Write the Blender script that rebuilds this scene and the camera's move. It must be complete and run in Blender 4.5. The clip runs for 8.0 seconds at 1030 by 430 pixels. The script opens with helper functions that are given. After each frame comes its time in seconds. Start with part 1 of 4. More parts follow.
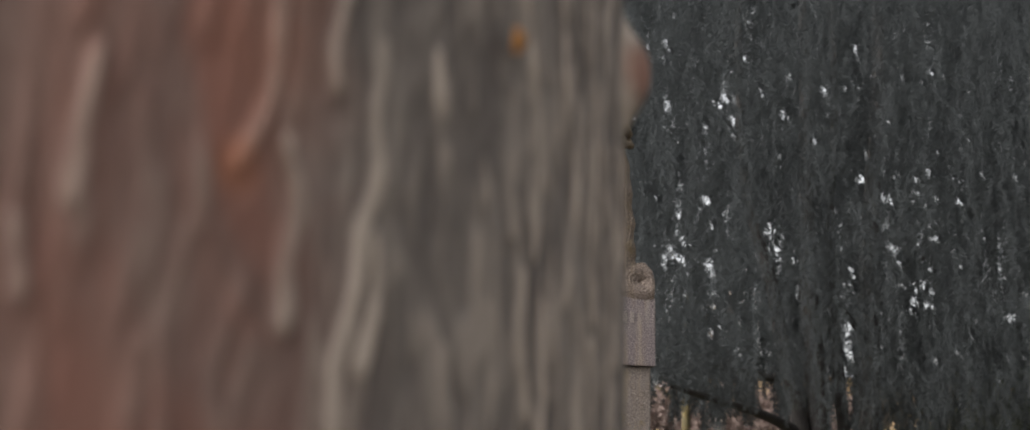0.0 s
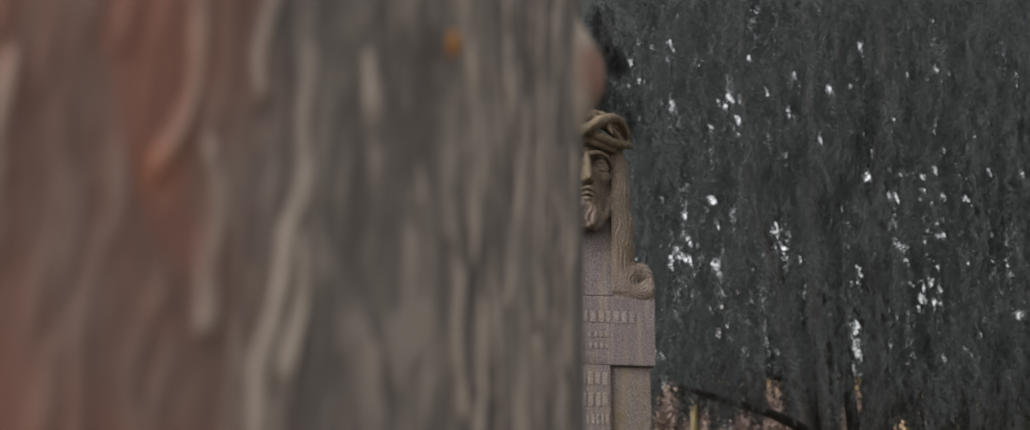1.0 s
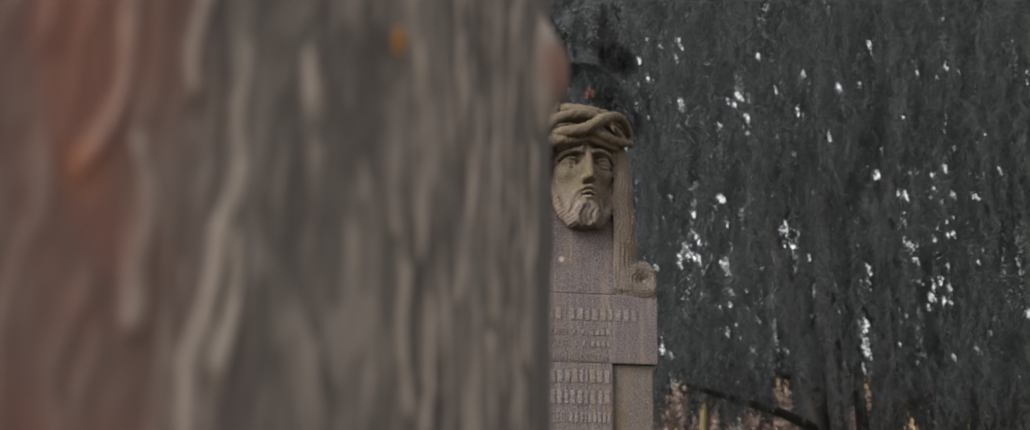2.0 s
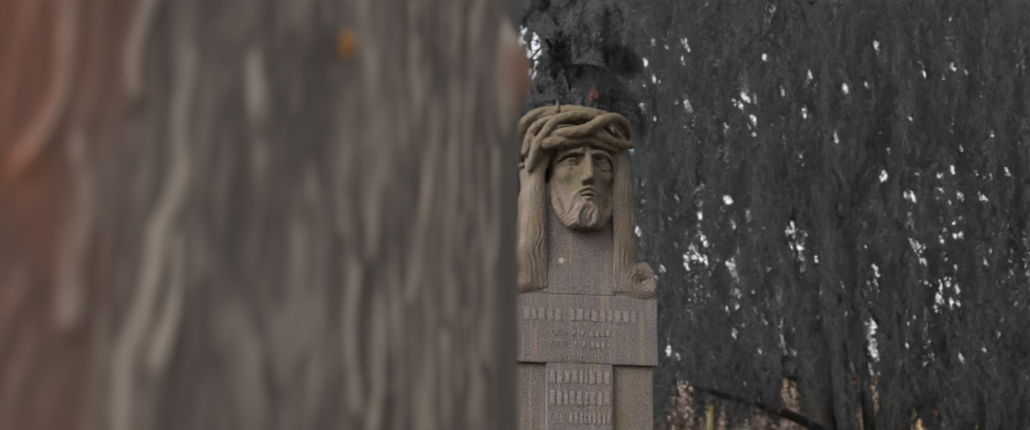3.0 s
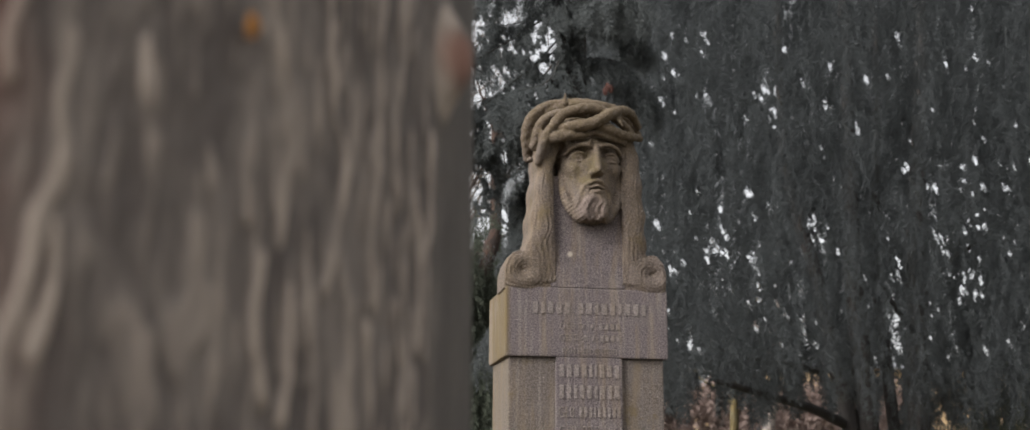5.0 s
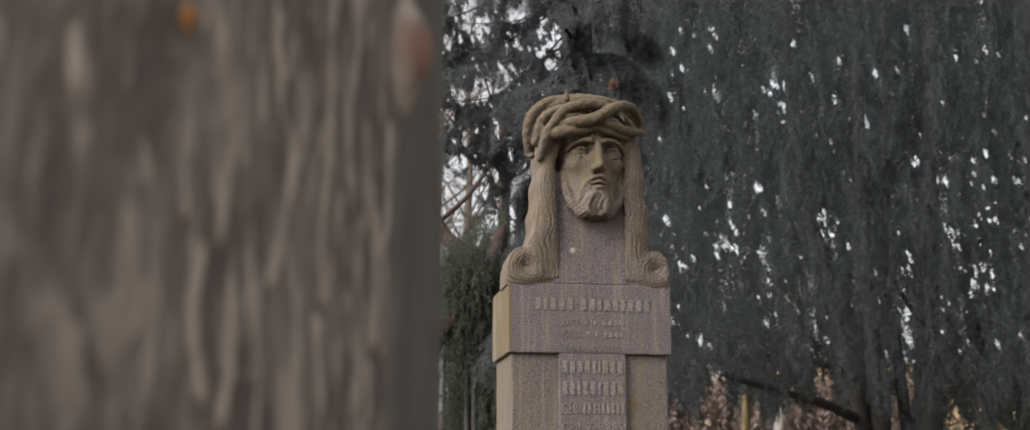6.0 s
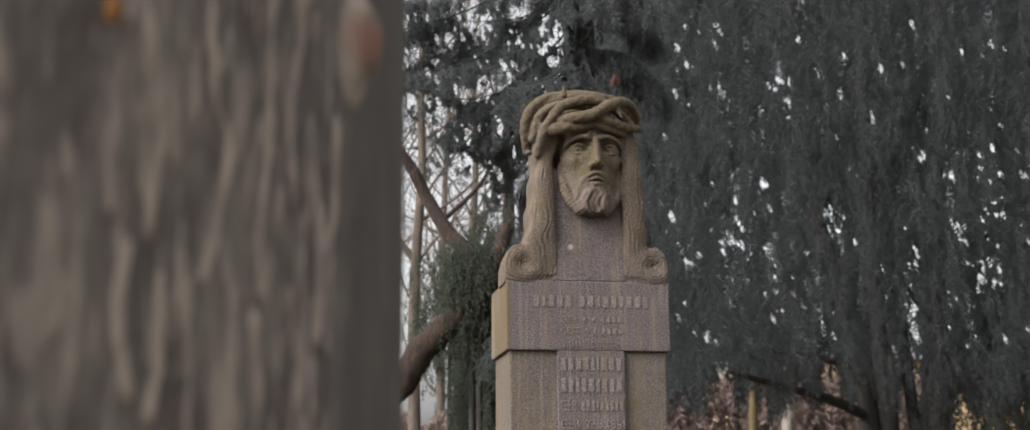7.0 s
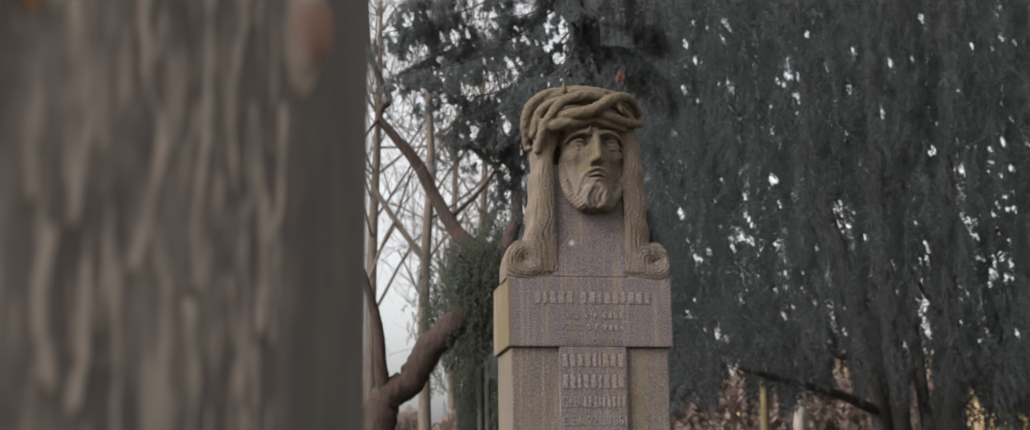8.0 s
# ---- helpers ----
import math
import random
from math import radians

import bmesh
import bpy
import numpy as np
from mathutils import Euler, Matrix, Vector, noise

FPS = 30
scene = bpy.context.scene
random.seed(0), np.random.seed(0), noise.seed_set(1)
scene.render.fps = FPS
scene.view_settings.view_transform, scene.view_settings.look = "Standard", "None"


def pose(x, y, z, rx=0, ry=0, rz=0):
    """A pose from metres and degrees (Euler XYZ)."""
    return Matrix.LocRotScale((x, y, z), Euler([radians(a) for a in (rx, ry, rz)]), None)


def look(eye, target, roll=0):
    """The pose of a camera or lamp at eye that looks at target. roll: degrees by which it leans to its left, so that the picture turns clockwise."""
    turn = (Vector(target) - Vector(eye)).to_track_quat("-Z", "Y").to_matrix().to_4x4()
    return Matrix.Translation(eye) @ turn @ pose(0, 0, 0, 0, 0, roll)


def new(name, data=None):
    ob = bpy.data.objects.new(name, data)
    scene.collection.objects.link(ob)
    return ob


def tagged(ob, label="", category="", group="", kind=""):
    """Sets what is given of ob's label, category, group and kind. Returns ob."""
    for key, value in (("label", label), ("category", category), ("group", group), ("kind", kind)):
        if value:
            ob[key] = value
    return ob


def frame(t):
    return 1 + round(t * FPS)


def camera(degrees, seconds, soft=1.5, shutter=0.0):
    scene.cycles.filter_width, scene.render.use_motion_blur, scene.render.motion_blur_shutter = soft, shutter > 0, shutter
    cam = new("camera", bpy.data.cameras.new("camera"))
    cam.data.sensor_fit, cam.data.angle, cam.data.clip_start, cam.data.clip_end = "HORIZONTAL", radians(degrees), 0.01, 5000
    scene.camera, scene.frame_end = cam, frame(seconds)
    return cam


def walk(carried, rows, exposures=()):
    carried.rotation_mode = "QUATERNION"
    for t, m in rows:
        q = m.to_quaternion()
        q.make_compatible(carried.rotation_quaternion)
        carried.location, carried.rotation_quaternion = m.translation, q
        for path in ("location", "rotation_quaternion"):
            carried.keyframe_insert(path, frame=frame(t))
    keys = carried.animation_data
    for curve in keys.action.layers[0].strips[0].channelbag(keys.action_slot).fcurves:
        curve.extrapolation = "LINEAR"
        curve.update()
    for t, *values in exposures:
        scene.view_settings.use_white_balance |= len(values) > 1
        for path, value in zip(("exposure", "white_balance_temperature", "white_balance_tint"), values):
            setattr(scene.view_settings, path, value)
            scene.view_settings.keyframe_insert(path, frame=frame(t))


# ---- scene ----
cam = camera(44.0, 8.0)

PATH = [
    (0, (-1.109, -4.059, 1.003), (-0.69, -2.153, 1.441), 1.1),
    (0.5, (-1.095, -4.067, 1.001), (-0.681, -2.161, 1.442), 0.6),
    (1, (-1.079, -4.073, 1.001), (-0.673, -2.165, 1.442), 0.5),
    (1.5, (-1.064, -4.074, 1.001), (-0.667, -2.164, 1.439), 0.5),
    (3, (-1.024, -4.092, 0.999), (-0.647, -2.177, 1.44), 0.6),
    (3.5, (-1.011, -4.095, 0.999), (-0.642, -2.179, 1.44), 0.4),
    (4, (-0.997, -4.098, 0.999), (-0.635, -2.181, 1.442), 0.2),
    (4.5, (-0.985, -4.09, 0.998), (-0.634, -2.17, 1.436), 0.4),
    (6, (-0.939, -4.079, 0.998), (-0.615, -2.153, 1.427), -0.0),
    (6.5, (-0.924, -4.074, 0.997), (-0.606, -2.146, 1.423), 0.0),
    (7, (-0.904, -4.076, 0.997), (-0.592, -2.147, 1.423), -0.3),
    (7.5, (-0.883, -4.064, 0.997), (-0.579, -2.133, 1.421), -0.5),
    (8, (-0.867, -4.071, 0.993), (-0.573, -2.139, 1.416), -0.6),
]

walk(cam, [(t, look(eye, target, roll)) for t, eye, target, roll in PATH])
# a fast lens focused on the carved head
cam.data.dof.use_dof = True
cam.data.dof.focus_distance = 4.15
cam.data.dof.aperture_fstop = 4.5
cam.data.dof.aperture_ratio = 1.25

# ---- light: a pale overcast winter sky, soft sun from the left ----
SUN_EL, SUN_AZ = 38.0, 243.0   # degrees; azimuth clockwise from +y
world = bpy.data.worlds.new("world")
scene.world = world
world.use_nodes = True
wn, wl = world.node_tree.nodes, world.node_tree.links
wn.clear()
sky = wn.new("ShaderNodeTexSky")
sky.sky_type = "NISHITA"
sky.sun_disc = False
sky.sun_elevation = radians(SUN_EL)
sky.sun_rotation = radians(SUN_AZ)
sky.dust_density = 6.0
sky.ozone_density = 1.0
pale = wn.new("ShaderNodeHueSaturation")
pale.inputs["Saturation"].default_value = 0.12
wbg = wn.new("ShaderNodeBackground")
wbg.inputs["Strength"].default_value = 0.15
wout = wn.new("ShaderNodeOutputWorld")
wl.new(sky.outputs[0], pale.inputs["Color"])
wl.new(pale.outputs[0], wbg.inputs[0])
wl.new(wbg.outputs[0], wout.inputs[0])
sun_data = bpy.data.lights.new("sun", "SUN")
sun_data.energy = 0.27
sun_data.angle = radians(25)
sun_data.color = (1.0, 0.96, 0.91)
sun = new("sun", sun_data)
sd = Vector((math.sin(radians(SUN_AZ)) * math.cos(radians(SUN_EL)), math.cos(radians(SUN_AZ)) * math.cos(radians(SUN_EL)), math.sin(radians(SUN_EL))))
sun.matrix_world = look(sd * 30, (0, 0, 0))
scene.view_settings.exposure = 1.09


# ---- materials ----
class Nodes:
    """A small builder for procedural materials in object space."""

    def __init__(self, name, rough=0.85):
        self.mat = bpy.data.materials.new(name)
        self.mat.use_nodes = True
        self.t = self.mat.node_tree
        self.bsdf = self.t.nodes["Principled BSDF"]
        self.bsdf.inputs["Roughness"].default_value = rough
        self.geo = self.t.nodes.new("ShaderNodeNewGeometry")
        self.co = self.geo.outputs["Position"]

    def scaled(self, sx, sy, sz):
        n = self.t.nodes.new("ShaderNodeMapping")
        n.inputs["Scale"].default_value = (sx, sy, sz)
        self.t.links.new(self.co, n.inputs["Vector"])
        return n.outputs[0]

    def noise(self, scale, detail=4.0, rough=0.6, vec=None, distort=0.0):
        n = self.t.nodes.new("ShaderNodeTexNoise")
        n.inputs["Scale"].default_value = scale
        n.inputs["Detail"].default_value = detail
        n.inputs["Roughness"].default_value = rough
        n.inputs["Distortion"].default_value = distort
        self.t.links.new(vec if vec is not None else self.co, n.inputs["Vector"])
        return n.outputs["Fac"]

    def ramp(self, fac, lo, hi, a=0.0, b=1.0):
        n = self.t.nodes.new("ShaderNodeMapRange")
        n.interpolation_type = "SMOOTHSTEP"
        for key, v in (("From Min", lo), ("From Max", hi), ("To Min", a), ("To Max", b)):
            n.inputs[key].default_value = v
        self.t.links.new(fac, n.inputs["Value"])
        return n.outputs[0]

    def math(self, op, a, b):
        n = self.t.nodes.new("ShaderNodeMath")
        n.operation = op
        for i, v in enumerate((a, b)):
            if isinstance(v, (int, float)):
                n.inputs[i].default_value = v
            else:
                self.t.links.new(v, n.inputs[i])
        return n.outputs[0]

    def axis(self, i):
        n = self.t.nodes.new("ShaderNodeSeparateXYZ")
        self.t.links.new(self.co, n.inputs[0])
        return n.outputs[i]

    def mix(self, fac, a, b, blend="MIX"):
        n = self.t.nodes.new("ShaderNodeMix")
        n.data_type = "RGBA"
        n.blend_type = blend
        if isinstance(fac, (int, float)):
            n.inputs["Factor"].default_value = fac
        else:
            self.t.links.new(fac, n.inputs["Factor"])
        for key, v in ((6, a), (7, b)):
            if isinstance(v, tuple):
                n.inputs[key].default_value = (*v, 1.0)
            else:
                self.t.links.new(v, n.inputs[key])
        return n.outputs[2]

    def near(self, point, radius, soft=0.5):
        """1 close to a point, falling to 0 at radius."""
        n = self.t.nodes.new("ShaderNodeVectorMath")
        n.operation = "DISTANCE"
        self.t.links.new(self.co, n.inputs[0])
        n.inputs[1].default_value = point
        return self.ramp(n.outputs["Value"], radius * soft, radius, 1.0, 0.0)

    def island(self):
        return self.geo.outputs["Random Per Island"]

    def each(self):
        return self.t.nodes.new("ShaderNodeObjectInfo").outputs["Random"]

    def colour(self, c):
        if isinstance(c, tuple):
            self.bsdf.inputs["Base Color"].default_value = (*c, 1)
        else:
            self.t.links.new(c, self.bsdf.inputs["Base Color"])
        return self

    def bump(self, height, distance, strength=1.0):
        n = self.t.nodes.new("ShaderNodeBump")
        n.inputs["Distance"].default_value = distance
        n.inputs["Strength"].default_value = strength
        self.t.links.new(height, n.inputs["Height"])
        self.t.links.new(n.outputs[0], self.bsdf.inputs["Normal"])
        return self


def stone_material(name, light, dark, lichen, lichen_amount, side_lichen, face_lichen=False):
    m = Nodes(name, 0.92)
    grain = m.noise(210, 2, 0.7)
    speck = m.noise(120, 3, 0.65)
    blot = m.noise(9, 5, 0.65)
    streak = m.noise(5, 4, 0.6, m.scaled(5, 5, 0.8))
    c = m.mix(m.ramp(grain, 0.38, 0.62), dark, light)
    c = m.mix(m.ramp(speck, 0.60, 0.70, 0, 0.55), c, (0.07, 0.06, 0.06))
    c = m.mix(m.ramp(speck, 0.26, 0.38, 0.5, 0), c, (0.45, 0.40, 0.38))
    c = m.mix(m.ramp(blot, 0.48, 0.72, 0, 0.5), c, (0.13, 0.11, 0.10))
    c = m.mix(m.ramp(streak, 0.45, 0.7, 0, 0.55), c, (0.17, 0.125, 0.08))
    growth = m.noise(10, 6, 0.72)
    c = m.mix(m.ramp(growth, 0.62 - lichen_amount * 0.3, 0.80 - lichen_amount * 0.3, 0, 0.75), c, lichen)
    c = m.mix(m.near((-0.058, 0.0, 1.794), 0.013, 0.3), c, (0.36, 0.31, 0.26))
    if side_lichen:
        edge = m.ramp(m.axis(0), -0.278, -0.252, 1.0, 0.0)
        c = m.mix(m.math("MULTIPLY", edge, m.ramp(streak, 0.28, 0.55, 0.45, 0.95)), c, lichen)
    if face_lichen:
        bare = m.noise(6, 3, 0.5, m.scaled(1, 1, 0.55))
        c = m.mix(m.ramp(bare, 0.48, 0.64, 0, 0.5), c, m.mix(m.ramp(grain, 0.35, 0.65), (0.085, 0.066, 0.060), (0.172, 0.138, 0.126)))
        c = m.mix(m.math("MULTIPLY", m.ramp(m.math("ADD", m.axis(2), m.math("MULTIPLY", growth, 0.12)), 2.18, 2.26), m.ramp(speck, 0.40, 0.60, 0.30, 0.85)), c, (0.076, 0.053, 0.024))
        c = m.mix(m.math("MULTIPLY", m.near((-0.02, -0.06, 2.075), 0.095, 0.45), m.math("MULTIPLY", m.ramp(growth, 0.42, 0.60, 0.0, 0.75), m.ramp(grain, 0.3, 0.6, 0.5, 1.0))), c, (0.100, 0.076, 0.028))
        c = m.mix(m.math("MULTIPLY", m.near((0.0, -0.06, 1.935), 0.062, 0.6), 0.75), c, m.mix(m.ramp(grain, 0.35, 0.65), (0.105, 0.078, 0.068), (0.180, 0.140, 0.124)))
    if side_lichen:
        run = m.math("MULTIPLY", m.ramp(m.noise(9, 3, 0.6, m.scaled(6, 1, 0.25)), 0.52, 0.66), m.ramp(grain, 0.35, 0.6, 0.1, 0.45))
        c = m.mix(run, c, (0.235, 0.200, 0.180))
    m.colour(c)
    m.bump(m.math("ADD", m.math("MULTIPLY", grain, 0.6), m.math("ADD", speck, m.math("MULTIPLY", blot, 1.5))), 0.004, 0.7)
    return m.mat


GRANITE = stone_material("speckled_stone", (0.160, 0.131, 0.130), (0.062, 0.050, 0.053), (0.112, 0.078, 0.030), 0.0, True)
SHAFT = stone_material("weathered_shaft_stone", (0.152, 0.124, 0.108), (0.061, 0.049, 0.043), (0.112, 0.080, 0.034), 0.18, True)
CARVED = stone_material("carved_stone", (0.142, 0.107, 0.080), (0.068, 0.051, 0.038), (0.112, 0.081, 0.036), 0.32, False, True)
LETTER = stone_material("letter_stone", (0.220, 0.185, 0.172), (0.128, 0.107, 0.100), (0.25, 0.205, 0.12), 0.1, False)


def bark_material(name, base, ridge, scale=1.0, algae=0.35):
    m = Nodes(name, 0.95)
    long = m.noise(22 * scale, 5, 0.65, m.scaled(1, 1, 0.16), 0.6)
    fine = m.noise(120 * scale, 4, 0.7, m.scaled(1, 1, 0.35))
    patch = m.noise(4 * scale, 4, 0.6)
    c = m.mix(m.ramp(long, 0.40, 0.66), base, ridge)
    c = m.mix(m.ramp(fine, 0.45, 0.7, 0, 0.4), c, tuple(0.45 * v for v in base))
    c = m.mix(m.ramp(patch, 0.45, 0.7, 0, algae), c, (0.13, 0.135, 0.105))
    m.colour(c)
    m.bump(m.math("ADD", long, m.math("MULTIPLY", fine, 0.3)), 0.02 / scale, 0.8)
    return m.mat


def old_bark_material():
    """Grey-brown furrows, pale worn ridges, and red algae on the weather side."""
    m = Nodes("old_ridged_bark", 0.95)
    flat = m.t.nodes.new("ShaderNodeVectorMath")
    flat.operation = "MULTIPLY"
    m.t.links.new(m.co, flat.inputs[0])
    flat.inputs[1].default_value = (1, 1, 0)
    axis = m.t.nodes.new("ShaderNodeVectorMath")
    axis.operation = "DISTANCE"
    m.t.links.new(flat.outputs[0], axis.inputs[0])
    axis.inputs[1].default_value = (-1.52, -3.08, 0)
    radius = axis.outputs["Value"]
    fine = m.noise(150, 4, 0.7, m.scaled(1, 1, 0.35))
    patch = m.noise(26, 4, 0.6, m.scaled(1, 1, 0.4), 0.5)
    c = m.mix(m.ramp(patch, 0.38, 0.64), (0.108, 0.089, 0.080), (0.197, 0.166, 0.145))
    c = m.mix(m.ramp(fine, 0.45, 0.7, 0, 0.4), c, (0.05, 0.04, 0.036))
    blot = m.noise(9, 4, 0.6, m.scaled(1, 1, 0.4), 0.8)
    side = m.ramp(m.math("ADD", m.axis(0), m.math("MULTIPLY", blot, 0.10)), -1.065, -1.005, 1.0, 0.0)
    fade = m.ramp(m.axis(0), -1.190, -1.145, 0.35, 1.0)
    red = m.math("MULTIPLY", m.math("MULTIPLY", side, fade), m.ramp(blot, 0.36, 0.58, 0.38, 0.92))
    c = m.mix(red, c, (0.215, 0.088, 0.062))
    # smooth side towards +x: darker bark, with its shade put into the colour
    shaded_side = m.ramp(m.math("ADD", m.axis(0), m.math("MULTIPLY", blot, 0.02)), -0.890, -0.862)
    c = m.mix(m.math("MULTIPLY", shaded_side, 0.7), c, (0.072, 0.062, 0.054))
    worn = m.math("MULTIPLY", m.ramp(radius, 0.6858, 0.6884), m.ramp(fine, 0.3, 0.6, 0.55, 1.0))
    worn = m.math("MULTIPLY", worn, m.ramp(radius, 0.692, 0.700, 1.0, 0.15))
    worn = m.math("MULTIPLY", worn, m.ramp(red, 0, 0.8, 1.0, 0.30))
    c = m.mix(worn, c, m.mix(m.ramp(patch, 0.4, 0.6), (0.400, 0.330, 0.276), (0.350, 0.288, 0.238)))
    c = m.mix(m.math("MULTIPLY", m.near((-0.875, -3.345, 1.262), 0.026, 0.30), 0.65), c, (0.24, 0.105, 0.072))
    c = m.mix(m.math("MULTIPLY", m.near((-1.110, -3.632, 1.112), 0.015, 0.2), 0.6), c, (0.30, 0.115, 0.06))
    c = m.mix(m.math("MULTIPLY", m.near((-1.100, -3.625, 1.170), 0.045, 0.3), m.ramp(fine, 0.3, 0.6, 0.15, 0.5)), c, (0.24, 0.110, 0.076))
    m.colour(c)
    m.bump(fine, 0.006, 0.6)
    return m.mat


def leaf_material(name, dark, light, rough=0.85, clear=0.4):
    m = Nodes(name, rough)
    m.bsdf.inputs["Specular IOR Level"].default_value = 0.15
    c = m.mix(m.island(), dark, light)
    c = m.mix(m.ramp(m.noise(1.3, 3), 0.35, 0.7, 0, 0.5), c, tuple(0.8 * v for v in dark))
    m.colour(c)
    lit = m.t.nodes.new("ShaderNodeBsdfTranslucent")
    m.t.links.new(c, lit.inputs["Color"])
    both = m.t.nodes.new("ShaderNodeMixShader")
    both.inputs[0].default_value = clear
    out = m.t.nodes["Material Output"]
    m.t.links.new(m.bsdf.outputs[0], both.inputs[1])
    m.t.links.new(lit.outputs[0], both.inputs[2])
    m.t.links.new(both.outputs[0], out.inputs["Surface"])
    return m.mat


OLD_BARK = old_bark_material()
YEW_BARK = bark_material("dark_conifer_bark", (0.024, 0.021, 0.020), (0.040, 0.034, 0.032), 1.0, 0.12)
LIMB_BARK = bark_material("brown_limb_bark", (0.018, 0.011, 0.008), (0.058, 0.029, 0.019), 1.6, 0.06)
FAR_BARK = bark_material("pale_bare_bark", (0.085, 0.066, 0.054), (0.145, 0.112, 0.088))
WHITE_BARK = bark_material("whitish_bark", (0.24, 0.20, 0.18), (0.38, 0.33, 0.30))
OLIVE_BARK = bark_material("olive_bark", (0.12, 0.092, 0.040), (0.19, 0.142, 0.064))
NEEDLE = leaf_material("dark_green_needles", (0.092, 0.099, 0.102), (0.102, 0.110, 0.113), 0.9, 0.5)
NEEDLE_BLUE = leaf_material("blue_green_needles", (0.102, 0.110, 0.111), (0.115, 0.124, 0.124), 0.9, 0.5)
GREEN_NEEDLE = leaf_material("green_needles", (0.066, 0.074, 0.058), (0.086, 0.096, 0.072), 0.9, 0.5)
SHRUB_LEAF = leaf_material("olive_evergreen_leaves", (0.090, 0.098, 0.072), (0.12, 0.126, 0.090), 0.9, 0.5)
DRY_LEAF = leaf_material("dry_brown_hedge_leaves", (0.27, 0.205, 0.180), (0.34, 0.262, 0.234), 0.9, 0.4)
CONE = Nodes("red_brown_cone", 0.7).colour((0.11, 0.045, 0.035)).mat
DEAD_LEAF = Nodes("orange_dead_leaf", 0.7).colour((0.42, 0.19, 0.05)).mat


def ground_material():
    m = Nodes("leaf_litter_soil", 0.95)
    c = m.mix(m.ramp(m.noise(14, 6, 0.7), 0.4, 0.65), (0.07, 0.055, 0.04), (0.20, 0.13, 0.075))
    c = m.mix(m.ramp(m.noise(1.1, 4), 0.45, 0.62), c, (0.07, 0.085, 0.04))
    m.colour(c)
    m.bump(m.noise(40, 5, 0.7), 0.03)
    return m.mat


def plaster_material():
    m = Nodes("ochre_plaster", 0.9)
    c = m.mix(m.ramp(m.noise(2.2, 5), 0.35, 0.7), (0.46, 0.32, 0.18), (0.54, 0.39, 0.24))
    m.colour(c)
    m.bump(m.noise(90, 3), 0.004)
    return m.mat


SOIL, OCHRE = ground_material(), plaster_material()
SLATE = Nodes("grey_roof_slate", 0.7)
SLATE.colour(SLATE.mix(SLATE.noise(6, 4), (0.30, 0.32, 0.36), (0.45, 0.47, 0.52)))
SLATE = SLATE.mat


# ---- mesh helpers ----
def link_mesh(name, me, material, parent=None, label=""):
    me.materials.append(material)
    ob = new(name, me)
    if parent is not None:
        ob.parent = parent
    if label:
        tagged(ob, label)
    return ob


def part(name, bm, material, parent=None, label="", smooth=False):
    me = bpy.data.meshes.new(name)
    bm.normal_update()
    bm.to_mesh(me)
    bm.free()
    if smooth:
        me.polygons.foreach_set("use_smooth", [True] * len(me.polygons))
    return link_mesh(name, me, material, parent, label)


def faces_mesh(name, verts, faces, smooth=False):
    """A mesh from numpy arrays: verts (n, 3), faces (m, 3 or 4)."""
    me = bpy.data.meshes.new(name)
    k = faces.shape[1]
    me.vertices.add(len(verts))
    me.vertices.foreach_set("co", np.ascontiguousarray(verts, np.float32).ravel())
    me.loops.add(faces.size)
    me.loops.foreach_set("vertex_index", np.ascontiguousarray(faces, np.int32).ravel())
    me.polygons.add(len(faces))
    me.polygons.foreach_set("loop_start", np.arange(0, faces.size, k, dtype=np.int32))
    if smooth:
        me.polygons.foreach_set("use_smooth", np.ones(len(faces), bool))
    me.update(calc_edges=True)
    me.validate()
    return me


def spline(points, n):
    """Catmull-Rom through the points (rows of any width), n samples a span."""
    p = np.array(points, float)
    p = np.vstack([2 * p[0] - p[1], p, 2 * p[-1] - p[-2]])
    u = np.linspace(0, 1, n, endpoint=False)[:, None]
    out = []
    for a, b, c, d in zip(p[:-3], p[1:-2], p[2:-1], p[3:]):
        out.append(0.5 * (2 * b + (c - a) * u + (2 * a - 5 * b + 4 * c - d) * u ** 2 + (3 * b - a - 3 * c + d) * u ** 3))
    return np.vstack(out + [p[-2:-1]])


def tube_arrays(path, sides=8, rough=0.0, seed=0):
    """Rings round a path of rows x, y, z, r. Returns verts and quads."""
    rng = np.random.default_rng(seed)
    c, r = path[:, :3], path[:, 3]
    t = np.gradient(c, axis=0)
    t /= np.linalg.norm(t, axis=1)[:, None] + 1e-9
    if np.mean(np.abs(t[:, 2])) > 0.6:
        ref = np.tile([[1.0, 0, 0]], (len(t), 1))
    else:
        ref = np.tile([[0.13, 0.97, 0.2]], (len(t), 1))
    a = np.cross(t, ref)
    a /= np.linalg.norm(a, axis=1)[:, None] + 1e-9
    b = np.cross(t, a)
    ang = np.arange(sides) / sides * 2 * np.pi
    wob = 1 + rough * rng.normal(size=(len(c), sides))
    v = c[:, None] + (r[:, None] * wob)[..., None] * (np.cos(ang)[None, :, None] * a[:, None] + np.sin(ang)[None, :, None] * b[:, None])
    i = np.arange(len(c) - 1)[:, None] * sides
    j = np.arange(sides)[None]
    k = (j + 1) % sides
    f = np.stack([i + j, i + k, i + k + sides, i + j + sides], -1).reshape(-1, 4)
    return v.reshape(-1, 3), f


